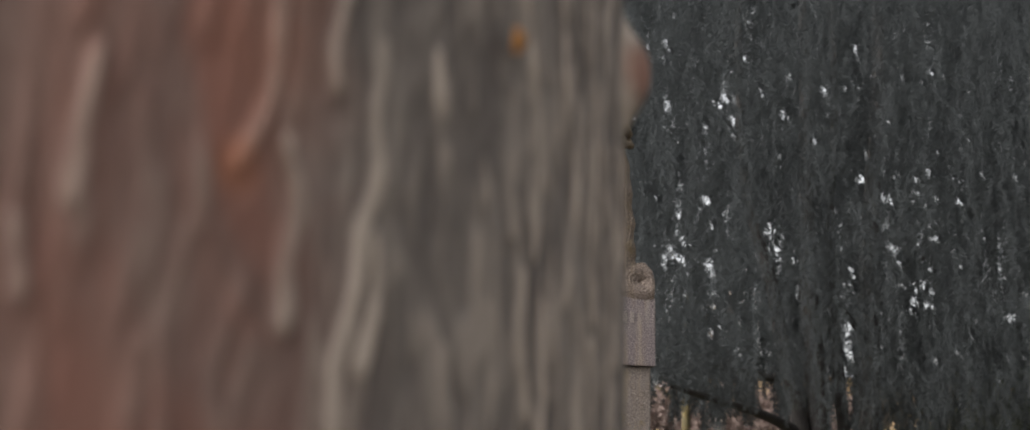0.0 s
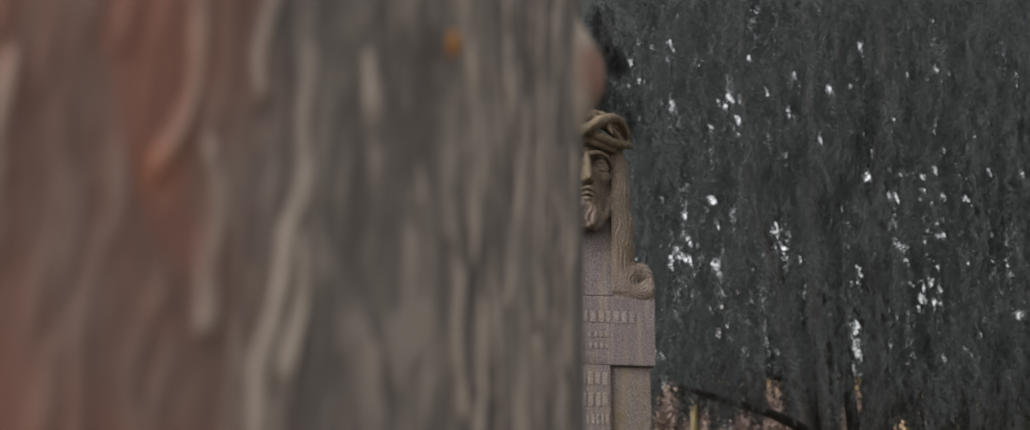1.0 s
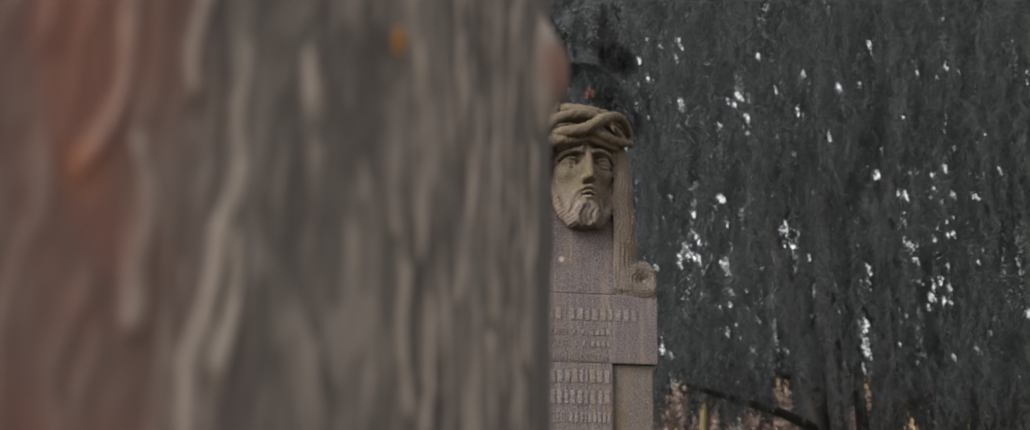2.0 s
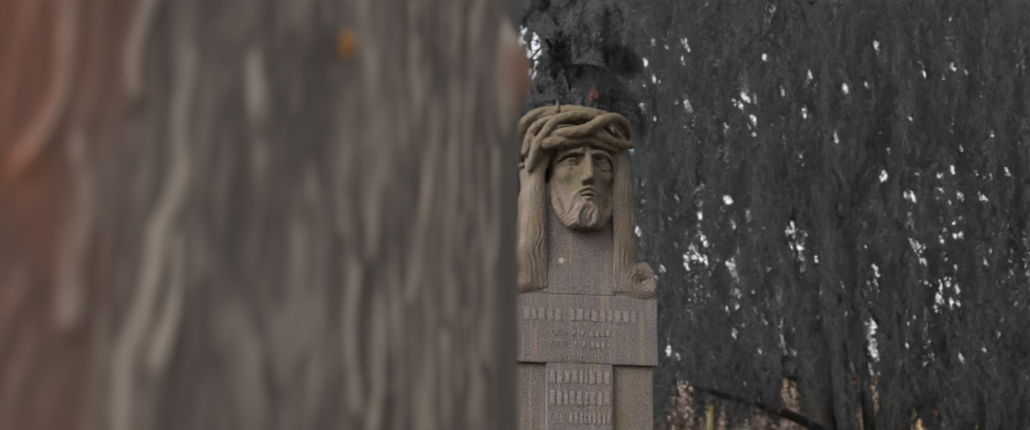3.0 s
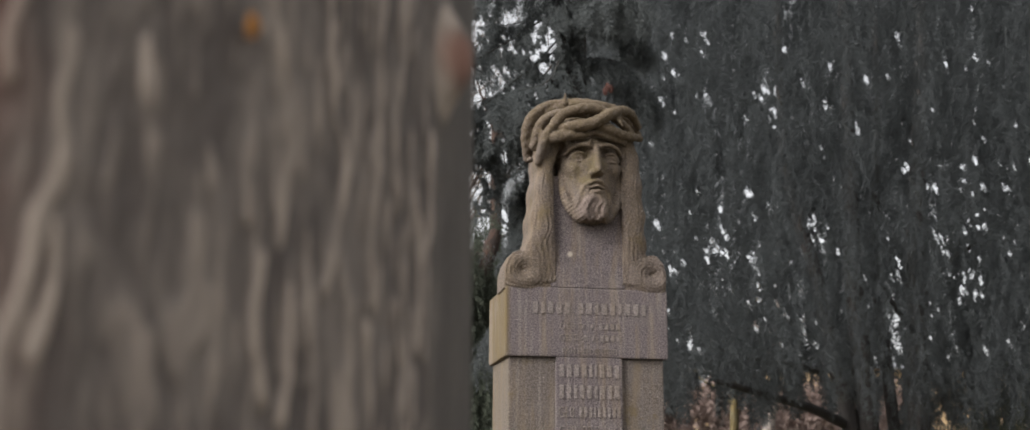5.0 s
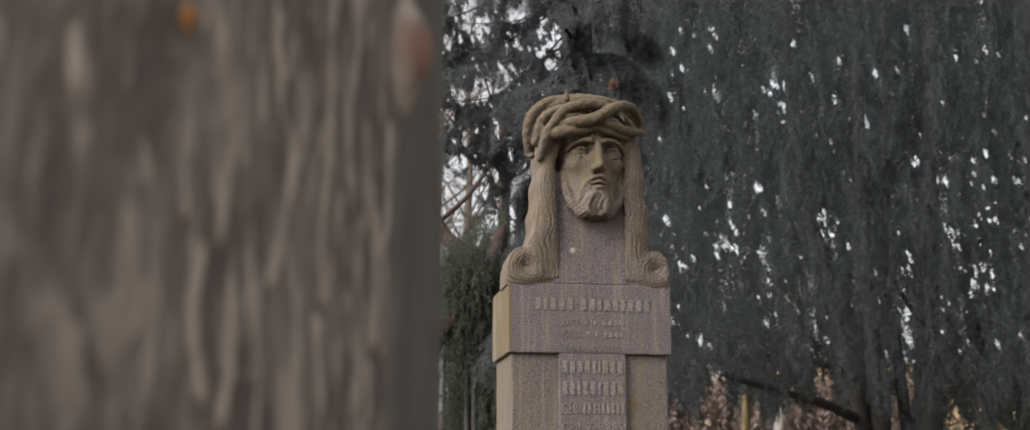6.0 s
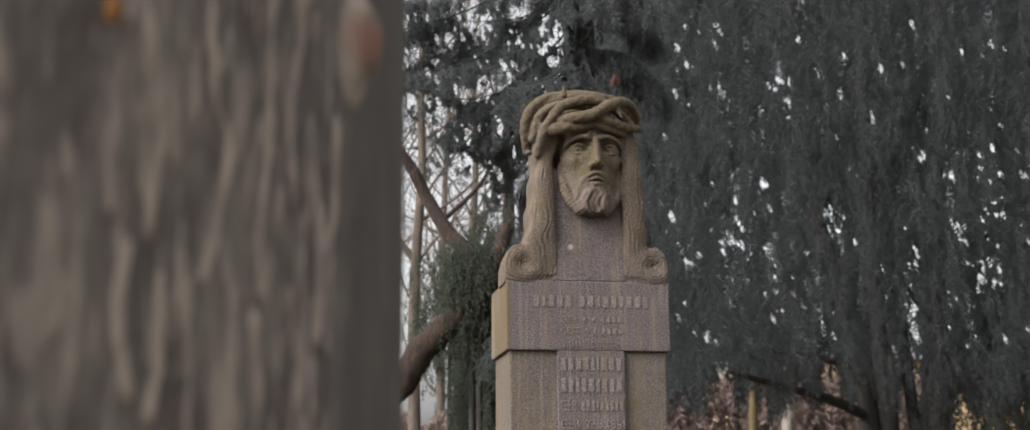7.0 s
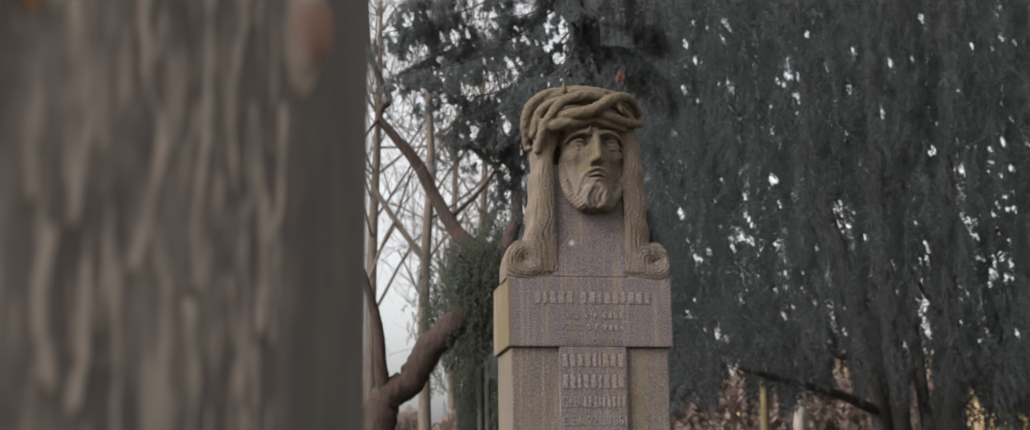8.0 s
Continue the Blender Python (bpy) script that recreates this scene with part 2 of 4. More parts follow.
def joined(pieces):
    vs, fs, n = [], [], 0
    for v, f in pieces:
        vs.append(v)
        fs.append(f + n)
        n += len(v)
    return np.vstack(vs), np.vstack(fs)


def limb(name, points, material, parent, sides=12, n=8, rough=0.04, seed=1):
    v, f = tube_arrays(spline(points, n), sides, rough, seed)
    return link_mesh(name, faces_mesh(name, v, f, True), material, parent)


def thing(name, label, category, at=(0, 0, 0), group="", kind=""):
    ob = new(name)
    ob.location = at
    ob.empty_display_size = 0.1
    return tagged(ob, label, category, group, kind)


def block(x0, x1, y0, y1, z0, z1, bevel=0.006, seg=2):
    bm = bmesh.new()
    bmesh.ops.create_cube(bm, size=1)
    for v in bm.verts:
        v.co = Vector(((x0 + x1) / 2 + v.co.x * (x1 - x0), (y0 + y1) / 2 + v.co.y * (y1 - y0), (z0 + z1) / 2 + v.co.z * (z1 - z0)))
    if bevel:
        bmesh.ops.bevel(bm, geom=list(bm.edges), offset=bevel, segments=seg, affect="EDGES", profile=0.6)
    return bm


# ---- ground ----
def build_ground():
    rng = np.random.default_rng(5)
    near = np.linspace(-30, 45, 76)
    xs = np.concatenate([[-900, -300, -90], near, [120, 350, 900]])
    ys = xs
    gx, gy = np.meshgrid(xs, ys, indexing="ij")
    gz = 0.04 * rng.normal(size=gx.shape) * (np.hypot(gx, gy) < 60)
    gz[np.hypot(gx, gy) < 5] *= 0.2
    v = np.stack([gx, gy, gz], -1).reshape(-1, 3)
    n = len(ys)
    i, j = np.meshgrid(np.arange(len(xs) - 1), np.arange(n - 1), indexing="ij")
    a = (i * n + j).ravel()
    f = np.stack([a, a + n, a + n + 1, a + 1], -1)
    ob = link_mesh("ground", faces_mesh("ground", v, f, True), SOIL)
    tagged(ob, "dark soil ground with moss and fallen leaves", "ground", kind="structure")


build_ground()


# ---- the gravestone ----
def surface_nets(field, origin, h):
    """Quads on the zero surface of a sampled field (negative inside)."""
    s = field < 0
    nx, ny, nz = (d - 1 for d in field.shape)
    offs = [(a, b, c) for a in (0, 1) for b in (0, 1) for c in (0, 1)]
    count = sum(s[a:a + nx, b:b + ny, c:c + nz].astype(np.int8) for a, b, c in offs)
    act = (count > 0) & (count < 8)
    idx = np.full(act.shape, -1, np.int64)
    cells = np.argwhere(act)
    idx[act] = np.arange(len(cells))
    pos, num = np.zeros((len(cells), 3)), np.zeros((len(cells), 1))
    for p in offs:
        for ax in range(3):
            if p[ax]:
                continue
            q = list(p)
            q[ax] = 1
            fa = field[cells[:, 0] + p[0], cells[:, 1] + p[1], cells[:, 2] + p[2]]
            fb = field[cells[:, 0] + q[0], cells[:, 1] + q[1], cells[:, 2] + q[2]]
            hit = (fa < 0) != (fb < 0)
            t = np.where(hit, fa / np.where(hit, fa - fb, 1), 0)[:, None]
            pt = np.array(p) + t * (np.array(q) - np.array(p))
            pos += np.where(hit[:, None], pt, 0)
            num += hit[:, None]
    verts = (cells + pos / num) * h + np.array(origin)
    quads = []
    for ax in range(3):
        o1, o2 = [(1, 2), (2, 0), (0, 1)][ax]
        lo = [slice(1, -1)] * 3
        lo[ax] = slice(0, -1)
        hi = list(lo)
        hi[ax] = slice(1, None)
        edge = s[tuple(lo)] != s[tuple(hi)]
        e = np.argwhere(edge)
        e += np.array([0 if k == ax else 1 for k in range(3)])
        inside = s[e[:, 0], e[:, 1], e[:, 2]]
        d1, d2 = np.eye(3, dtype=int)[o1], np.eye(3, dtype=int)[o2]
        four = [idx[tuple((e - w).T)] for w in (d1 + d2, d2, d1 * 0, d1)]
        q = np.stack(four, -1)
        q[~inside] = q[~inside][:, ::-1]
        quads.append(q)
    return verts, np.vstack(quads)


def carve_head():
    """The bearded head with its thorn wreath, falling hair and scrolled ends, as one mesh."""
    h = 0.0037
    lo, hi = np.array((-0.315, -0.15, 1.672)), np.array((0.305, 0.32, 2.375))
    n = np.ceil((hi - lo) / h).astype(int) + 1
    X, Y, Z = np.meshgrid(*[(lo[k] + h * np.arange(n[k])).astype(np.float32) for k in range(3)], indexing="ij", sparse=True)
    X, Y, Z = [np.ascontiguousarray(np.broadcast_to(a, n)) for a in (X, Y, Z)]

    def ell(c, r):
        k = np.sqrt(((X - c[0]) / r[0]) ** 2 + ((Y - c[1]) / r[1]) ** 2 + ((Z - c[2]) / r[2]) ** 2)
        return (k - 1) * min(r)

    def cap(a, b, ra, rb):
        a, b = np.array(a, np.float32), np.array(b, np.float32)
        d = b - a
        t = np.clip(((X - a[0]) * d[0] + (Y - a[1]) * d[1] + (Z - a[2]) * d[2]) / (d @ d), 0, 1)
        return np.sqrt((X - a[0] - t * d[0]) ** 2 + (Y - a[1] - t * d[1]) ** 2 + (Z - a[2] - t * d[2]) ** 2) - (ra + (rb - ra) * t)

    def rope(points, n_in=3):
        p = spline(points, n_in)
        out = None
        for a, b in zip(p[:-1], p[1:]):
            d = cap(a[:3], b[:3], a[3], b[3])
            out = d if out is None else np.minimum(out, d)
        return out

    def add(f, g, k=0.0):
        if k == 0:
            return np.minimum(f, g)
        w = np.clip(0.5 + 0.5 * (g - f) / k, 0, 1)
        return g * 1.0 + (f - g) * w - k * w * (1 - w)

    def cut(f, g, k=0.0):
        return -add(-f, g, k)

    X -= 0.016
    # skull, face and jaw: a long oval that narrows to the chin
    face = ell((-0.003, 0.045, 2.095), (0.107, 0.112, 0.165))
    face = add(face, ell((-0.002, 0.030, 1.990), (0.074, 0.096, 0.080)), 0.035)
    for s in (-1, 1):
        cx = 0.002 + s * 0.054
        face = cut(face, ell((cx - s * 0.002, -0.070, 2.128), (0.038, 0.036, 0.026)), 0.010)
        face = cut(face, ell((cx + s * 0.004, -0.078, 2.045), (0.014, 0.026, 0.040)), 0.024)
        face = add(face, ell((cx + s * 0.010, -0.022, 2.086), (0.024, 0.018, 0.016)), 0.03)
        # the brow: one clean arc that runs into the nose
        face = add(face, rope([(cx + s * 0.044, -0.026, 2.130, 0.006), (cx + s * 0.024, -0.052, 2.148, 0.007), (cx - s * 0.010, -0.068, 2.158, 0.008), (cx - s * 0.040, -0.070, 2.154, 0.009)]), 0.007)
        # a large almond eye between two lids
        face = add(face, ell((cx + s * 0.002, -0.033, 2.119), (0.031, 0.021, 0.0170)), 0.002)
        face = add(face, rope([(cx - s * 0.029, -0.038, 2.114, 0.0030), (cx - s * 0.010, -0.055, 2.131, 0.0048), (cx + s * 0.014, -0.051, 2.129, 0.0048), (cx + s * 0.034, -0.030, 2.112, 0.0032)]), 0.002)
        face = add(face, rope([(cx - s * 0.027, -0.040, 2.111, 0.0025), (cx + s * 0.002, -0.055, 2.103, 0.0040), (cx + s * 0.032, -0.030, 2.109, 0.0028)]), 0.002)
    # straight narrow nose with a flat ridge
    face = add(face, cap((0.001, -0.066, 2.165), (0.003, -0.094, 2.066), 0.010, 0.0120), 0.006)
    face = add(face, cap((0.001, -0.052, 2.155), (0.003, -0.068, 2.066), 0.012, 0.017), 0.006)
    for s in (-1, 1):
        face = add(face, ell((0.003 + s * 0.016, -0.066, 2.062), (0.010, 0.014, 0.010)), 0.005)
    face = cut(face, ell((0.003, -0.092, 2.043), (0.032, 0.036, 0.0130)), 0.003)
    # beard: a clipped fringe along the jaw and a forked, curled chin
    for s in (-1, 1):
        fringe = rope([(-0.002 + s * 0.100, 0.015, 2.070, 0.014), (-0.002 + s * 0.094, 0.000, 2.010, 0.017), (-0.002 + s * 0.076, -0.016, 1.955, 0.020), (-0.002 + s * 0.046, -0.028, 1.918, 0.022)])
        face = add(face, fringe + 0.0016 * np.sin(Z * 420 + s * X * 260), 0.010)
    beard = ell((-0.001, -0.014, 1.948), (0.058, 0.050, 0.052))
    for s in (-1, 1):
        beard = add(beard, rope([(s * 0.010, -0.058, 1.978, 0.012), (s * 0.030, -0.056, 1.955, 0.014), (s * 0.030, -0.050, 1.925, 0.014), (s * 0.012, -0.046, 1.910, 0.010)]), 0.006)
        beard = add(beard, rope([(s * 0.050, -0.036, 1.975, 0.012), (s * 0.054, -0.034, 1.945, 0.013), (s * 0.040, -0.034, 1.914, 0.010)]), 0.006)
    beard = cut(beard, cap((0.001, -0.072, 1.955), (0.001, -0.062, 1.895), 0.004, 0.006), 0.005)
    beard = beard + 0.0016 * np.sin(X * 330 + 2.5 * np.sin(Z * 95) + 0.8)
    face = add(face, beard, 0.010)
    mou = add(rope([(0.001, -0.074, 2.034, 0.006), (-0.022, -0.066, 2.026, 0.007), (-0.042, -0.050, 2.006, 0.007), (-0.050, -0.040, 1.980, 0.006)]),
              rope([(0.005, -0.074, 2.034, 0.006), (0.028, -0.066, 2.026, 0.007), (0.046, -0.050, 2.006, 0.007), (0.052, -0.040, 1.980, 0.006)]), 0.003)
    face = add(face, mou + 0.0010 * np.sin(X * 500 + Z * 300), 0.006)
    face = cut(face, ell((0.003, -0.080, 2.007), (0.034, 0.026, 0.013)), 0.003)
    face = add(face, rope([(-0.025, -0.060, 2.008, 0.004), (-0.003, -0.071, 2.0150, 0.0055), (0.009, -0.071, 2.0150, 0.0055), (0.031, -0.060, 2.008, 0.004)]), 0.002)
    face = add(face, rope([(-0.020, -0.058, 2.001, 0.004), (0.003, -0.070, 1.9965, 0.0075), (0.026, -0.058, 2.001, 0.004)]), 0.002)

    X += 0.016
    # falling hair in low relief beside the stem, ending in scrolled blocks
    whole = face
    zz = lo[2] + h * np.arange(n[2])
    at = [1.68, 1.787, 1.869, 1.934, 2.016, 2.08, 2.155, 2.26]
    edges = {-1: ([-.108, -.108, -.114, -.116, -.119, -.121, -.100, -.085], [-.212, -.208, -.196, -.189, -.180, -.174, -.171, -.160]),
             1: ([.124, .124, .120, .117, .115, .119, .106, .095], [.204, .204, .200, .199, .190, .188, .174, .152])}
    for s in (-1, 1):
        inner = np.interp(zz, at, edges[s][0]).astype(np.float32)[None, None]
        outer = (np.interp(zz, at, edges[s][1]) + 0.0035 * np.sin(zz * 62 + s)).astype(np.float32)[None, None]
        u = (X - inner) / (outer - inner)
        strand = np.cos(2 * np.pi * (6 * u + 0.55 * np.sin(Z * 31 + s) + 0.25 * np.sin(Z * 77 + 5 * u)))
        proud = 0.008 + 0.026 * np.clip((Z - 1.73) * 8, 0, 1)
        front = 0.008 - proud * np.sqrt(np.clip(1 - ((u - 0.42) / 0.66) ** 2, 0, 1)) + 0.0019 * strand * (0.6 + 0.4 * np.sin(Z * 23 + 9 * u))
        lock = np.maximum(np.maximum(np.abs(X - (inner + outer) / 2) - np.abs(outer - inner) / 2, front - Y), np.maximum(np.maximum(Y - 0.14, Z - 2.215), 1.70 - Z))
        whole = add(whole, lock, 0.007)
        # the scrolled block: locks winding round an eye, under a broken top edge
        x0, x1, ex, ez = (0.108, 0.280, -0.214, 1.736) if s < 0 else (0.124, 0.272, 0.224, 1.736)
        rx, rz = X - ex, (Z - ez) * 1.3
        lean = rx * s * 0.8 + rz * 0.6
        r = np.sqrt(rx ** 2 + rz ** 2 + 0.6 * np.abs(lean) * 0.02)
        turn = np.arctan2(rz, rx * s) / (2 * np.pi)
        rings = np.cos(2 * np.pi * (r / 0.0135 - turn + 0.5 * np.sin(X * 48 + Z * 30)))
        front = 0.004 - 0.012 * np.exp(-((r - 0.052) / 0.034) ** 2) + 0.0016 * rings + 0.007 * np.exp(-((lean / 0.016) ** 2 + ((rz * 0.8 - rx * s * 0.6) / 0.006) ** 2))
        side = X * s
        crest = 1.797 + 0.004 * np.sin(side * 90) - 0.9 * np.clip(side - x1 + 0.030, 0, 1) - 3.0 * np.clip(side - x1 + 0.010, 0, 1) - 0.10 * np.clip(Y - 0.03, 0, 1)
        q = np.maximum(np.maximum(x0 - side, side - x1), np.maximum(front - Y, Y - 0.15))
        q = np.maximum(q, Z - crest)
        whole = add(whole, q, 0.012)
    # back of the head and neck stone
    whole = add(whole, ell((-0.006, 0.12, 2.20), (0.168, 0.155, 0.115)) + 0.003 * np.sin(X * 120 + 8 * np.sin(Z * 40)), 0.02)
    whole = add(whole, np.maximum(np.maximum(np.abs(X + 0.012) - 0.135, np.abs(Y - 0.160) - 0.10), np.abs(Z - 1.95) - 0.28), 0.01)

    # the wreath: thick twisted branches over a bundle
    def wind(*strand):
        rows = [(*q, r) for q, r in strand]
        return add(whole, rope(rows) + 0.0012 * np.sin(X * 170 + Y * 90) * np.sin(Z * 190), 0.004)

    whole = wind(((-0.187, 0.100, 2.144), .014), ((-0.197, 0.070, 2.214), .018), ((-0.186, 0.050, 2.267), .019), ((-0.143, 0.030, 2.307), .019), ((-0.079, 0.020, 2.322), .018), ((-0.001, 0.010, 2.324), .019), ((0.093, 0.020, 2.314), .017), ((0.176, 0.060, 2.294), .015))
    whole = wind(((-0.173, -0.020, 2.102), .013), ((-0.159, -0.045, 2.159), .016), ((-0.134, -0.060, 2.210), .017), ((-0.095, -0.070, 2.257), .017), ((-0.042, -0.075, 2.277), .018), ((0.015, -0.070, 2.283), .018), ((0.084, -0.060, 2.259), .017), ((0.147, -0.030, 2.219), .013))
    whole = wind(((-0.114, -0.050, 2.209), .017), ((-0.063, -0.085, 2.214), .019), ((-0.007, -0.095, 2.222), .020), ((0.044, -0.090, 2.251), .019), ((0.100, -0.065, 2.283), .018), ((0.149, -0.030, 2.284), .016), ((0.188, 0.020, 2.254), .013))
    whole = wind(((0.020, -0.070, 2.222), .014), ((0.068, -0.075, 2.210), .016), ((0.123, -0.050, 2.199), .016), ((0.178, -0.015, 2.206), .013), ((0.196, 0.020, 2.212), .010))
    whole = wind(((-0.145, -0.045, 2.176), .015), ((-0.113, -0.065, 2.180), .020), ((-0.075, -0.075, 2.185), .018), ((-0.035, -0.075, 2.186), .012), ((0.013, -0.070, 2.199), .010), ((0.059, -0.065, 2.188), .012), ((0.121, -0.040, 2.179), .011))
    whole = wind(((-0.179, 0.020, 2.166), .016), ((-0.159, 0.000, 2.237), .018), ((-0.117, -0.020, 2.269), .017), ((-0.058, -0.045, 2.272), .015), ((-0.011, -0.055, 2.269), .016), ((0.044, -0.040, 2.282), .014))
    whole = wind(((-0.182, 0.080, 2.194), .02), ((-0.163, 0.050, 2.279), .02), ((-0.091, 0.020, 2.305), .02), ((0.019, 0.000, 2.313), .022), ((0.127, 0.020, 2.299), .02), ((0.193, 0.060, 2.236), .018))
    for a, b in (((-0.079, -0.030, 2.310), (-0.082, -0.035, 2.345)), ((-0.198, -0.010, 2.109), (-0.212, -0.030, 2.099)), ((0.093, -0.070, 2.252), (0.102, -0.095, 2.222)), ((-0.006, -0.070, 2.157), (-0.005, -0.090, 2.170))):
        whole = add(whole, cap(a, b, 0.011, 0.002), 0.005)
    # chisel wear
    whole = whole + 0.0009 * np.sin(X * 310 + 5 * np.sin(Z * 60)) * np.sin(Z * 260 + 4 * np.sin(Y * 80))
    v, f = surface_nets(whole, lo, h)
    return faces_mesh("carved_head", v, f, True)


def letters(text, x0, x1, z0, z1, y, parent):
    """Raised lettering fitted between x0 and x1, z0 and z1, on a face that looks along -y."""
    cu = bpy.data.curves.new("inscription", "FONT")
    cu.body = text
    cu.extrude = 0.02
    tmp = bpy.data.objects.new("inscription", cu)
    scene.collection.objects.link(tmp)
    me = bpy.data.meshes.new_from_object(tmp.evaluated_get(bpy.context.evaluated_depsgraph_get()))
    bpy.data.objects.remove(tmp)
    v = np.empty(len(me.vertices) * 3, np.float32)
    me.vertices.foreach_get("co", v)
    v = v.reshape(-1, 3)
    a, b = v.min(0), v.max(0)
    u = (v - a) / np.maximum(b - a, 1e-6)
    w = np.stack([x0 + u[:, 0] * (x1 - x0), y - 0.003 * u[:, 2] + 0.001, z0 + u[:, 1] * (z1 - z0)], -1)
    me.vertices.foreach_set("co", w.astype(np.float32).ravel())
    me.update()
    return link_mesh("inscription", me, LETTER, parent, "pale raised capital letters")


def bars(widths, x0, x1, z0, z1, y, parent, rng):
    """A line of worn, unreadable writing: plain upright bars; 0 is a space."""
    total = sum(w if w else 0.7 for w in widths)
    unit, x = (x1 - x0) / total, x0
    for w in widths:
        if w:
            part("inscription_bar", block(x + unit * 0.20, x + unit * (w - 0.22), y - 0.0025, y + 0.002, z0 + rng.uniform(0, 0.002), z1 - rng.uniform(0, 0.002), 0), LETTER, parent)
        x += unit * (w if w else 0.7)


def build_gravestone():
    stone = thing("gravestone", "tall grey cross-shaped gravestone with a carved bearded head", "gravestone")
    part("plinth", block(-0.44, 0.44, -0.14, 0.50, -0.05, 0.22, 0.012), SHAFT, stone)
    part("step", block(-0.36, 0.36, -0.07, 0.43, 0.22, 0.40, 0.010), SHAFT, stone)
    part("shaft", block(-0.262, 0.262, 0.015, 0.335, 0.40, 1.4495, 0.006), SHAFT, stone)
    # the cross: a crossbeam, the band below it and the stem above, all in one face
    bm = block(-0.275, 0.275, 0.0, 0.345, 1.4505, 1.681, 0.005)
    beam = part("crossbeam", bm, GRANITE, stone)
    band = part("lower_band", block(-0.106, 0.116, 0.0, 0.03, 0.40, 1.4500, 0.002), GRANITE, stone)
    part("upper_stem", block(-0.124, 0.130, 0.001, 0.25, 1.6815, 2.06, 0.003), GRANITE, stone)
    link_mesh("carved_head", carve_head(), CARVED, stone, "ochre stone head with thorn wreath, long hair and beard")
    rng = random.Random(3)
    bars([1, .8, 1, 1, 1, 0, .9, 1, .8, 1, 1, .8, 1, 1, .9], -0.190, 0.205, 1.592, 1.632, 0.0, beam, rng)
    letters("GEB.", -0.095, -0.035, 1.543, 1.563, 0.0, beam)
    bars([.8, 0, .8, 0, 1, 1, 1, 1], -0.022, 0.112, 1.543, 1.563, 0.0, beam, rng)
    letters("GEST.", -0.095, -0.030, 1.504, 1.526, 0.0, beam)
    bars([.8, 0, .8, 0, 1, 1, 1, 1], -0.016, 0.112, 1.504, 1.526, 0.0, beam, rng)
    letters("DEN HELDENTOD", -0.085, 0.100, 1.460, 1.480, 0.0, beam)
    bars([1, 1, 1, 1, .8, .6, 1, 1, 1], -0.100, 0.110, 1.385, 1.428, 0.0, band, rng)
    bars([1, 1, .8, 1, 1, .8, 1, 1, 1], -0.100, 0.110, 1.315, 1.360, 0.0, band, rng)
    letters("GEB.", -0.098, -0.040, 1.255, 1.290, 0.0, band)
    bars([1, 1, 1, .8, 1, 1, 1, 1, 1], -0.032, 0.112, 1.255, 1.290, 0.0, band, rng)
    letters("GEB. 22.3.1861", -0.098, 0.112, 1.198, 1.228, 0.0, band)
    return stone


build_gravestone()


# ---- the old tree beside the path, close to the viewer ----
TREE_X, TREE_Y, TREE_R = -1.52, -3.08, 0.685


def lattice_noise(u, v, seed):
    """Smooth value noise at any coordinates, about -1 to 1."""
    g = np.random.default_rng(seed).uniform(-1, 1, (512, 512))
    i, j = np.floor(u).astype(int), np.floor(v).astype(int)
    fu, fv = u - i, v - j
    fu, fv = fu * fu * (3 - 2 * fu), fv * fv * (3 - 2 * fv)
    p = lambda di, dj: g[(i + di) % 512, (j + dj) % 512]
    return (p(0, 0) * (1 - fu) + p(1, 0) * fu) * (1 - fv) + (p(0, 1) * (1 - fu) + p(1, 1) * fu) * fv


RIDGES = []   # single long ridges: degrees round the trunk and height, row by row, with their half width


def ridge(width, *rows):
    RIDGES.append((width, rows))


ridge(.0040, (-51.8, 1.124), (-51.2, 1.104), (-51.5, 1.082), (-51.4, 1.061))
ridge(.0042, (-47.8, 1.175), (-48.0, 1.145), (-47.8, 1.125), (-48.5, 1.098), (-49.0, 1.066), (-49.5, 1.045), (-49.3, 1.010))
ridge(.0035, (-47.9, 1.100), (-47.8, 1.070), (-48.4, 1.050))
ridge(.0035, (-52.4, 1.220), (-52.3, 1.154), (-52.6, 1.134), (-53.4, 1.113))
ridge(.0036, (-57.9, 1.140), (-58.4, 1.090))
ridge(.0036, (-59.6, 1.080), (-59.4, 1.058))
ridge(.0034, (-49.4, 1.200), (-50.0, 1.166), (-49.9, 1.152))
ridge(.0032, (-44.9, 1.183), (-44.8, 1.160))
ridge(.0036, (-39.2, 1.245), (-38.0, 1.197), (-37.2, 1.161), (-37.7, 1.132), (-37.7, 1.110))
ridge(.0034, (-38.6, 1.105), (-39.0, 1.072), (-38.3, 1.040))
ridge(.0030, (-37.0, 1.092), (-36.9, 1.055), (-37.2, 1.030))
ridge(.0030, (-39.8, 1.152), (-39.6, 1.118))
ridge(.0034, (-35.0, 1.250), (-34.5, 1.191), (-33.4, 1.165), (-33.9, 1.121), (-34.7, 1.095))
ridge(.0034, (-30.7, 1.270), (-30.5, 1.212), (-30.6, 1.163), (-30.9, 1.128), (-30.7, 1.095))
ridge(.0034, (-31.1, 1.082), (-30.5, 1.035))
ridge(.0034, (-28.3, 1.100), (-27.6, 1.068))
ridge(.0034, (-28.0, 1.240), (-28.8, 1.190), (-28.2, 1.150))
ridge(.0036, (-24.0, 1.210), (-24.1, 1.156), (-24.8, 1.130))
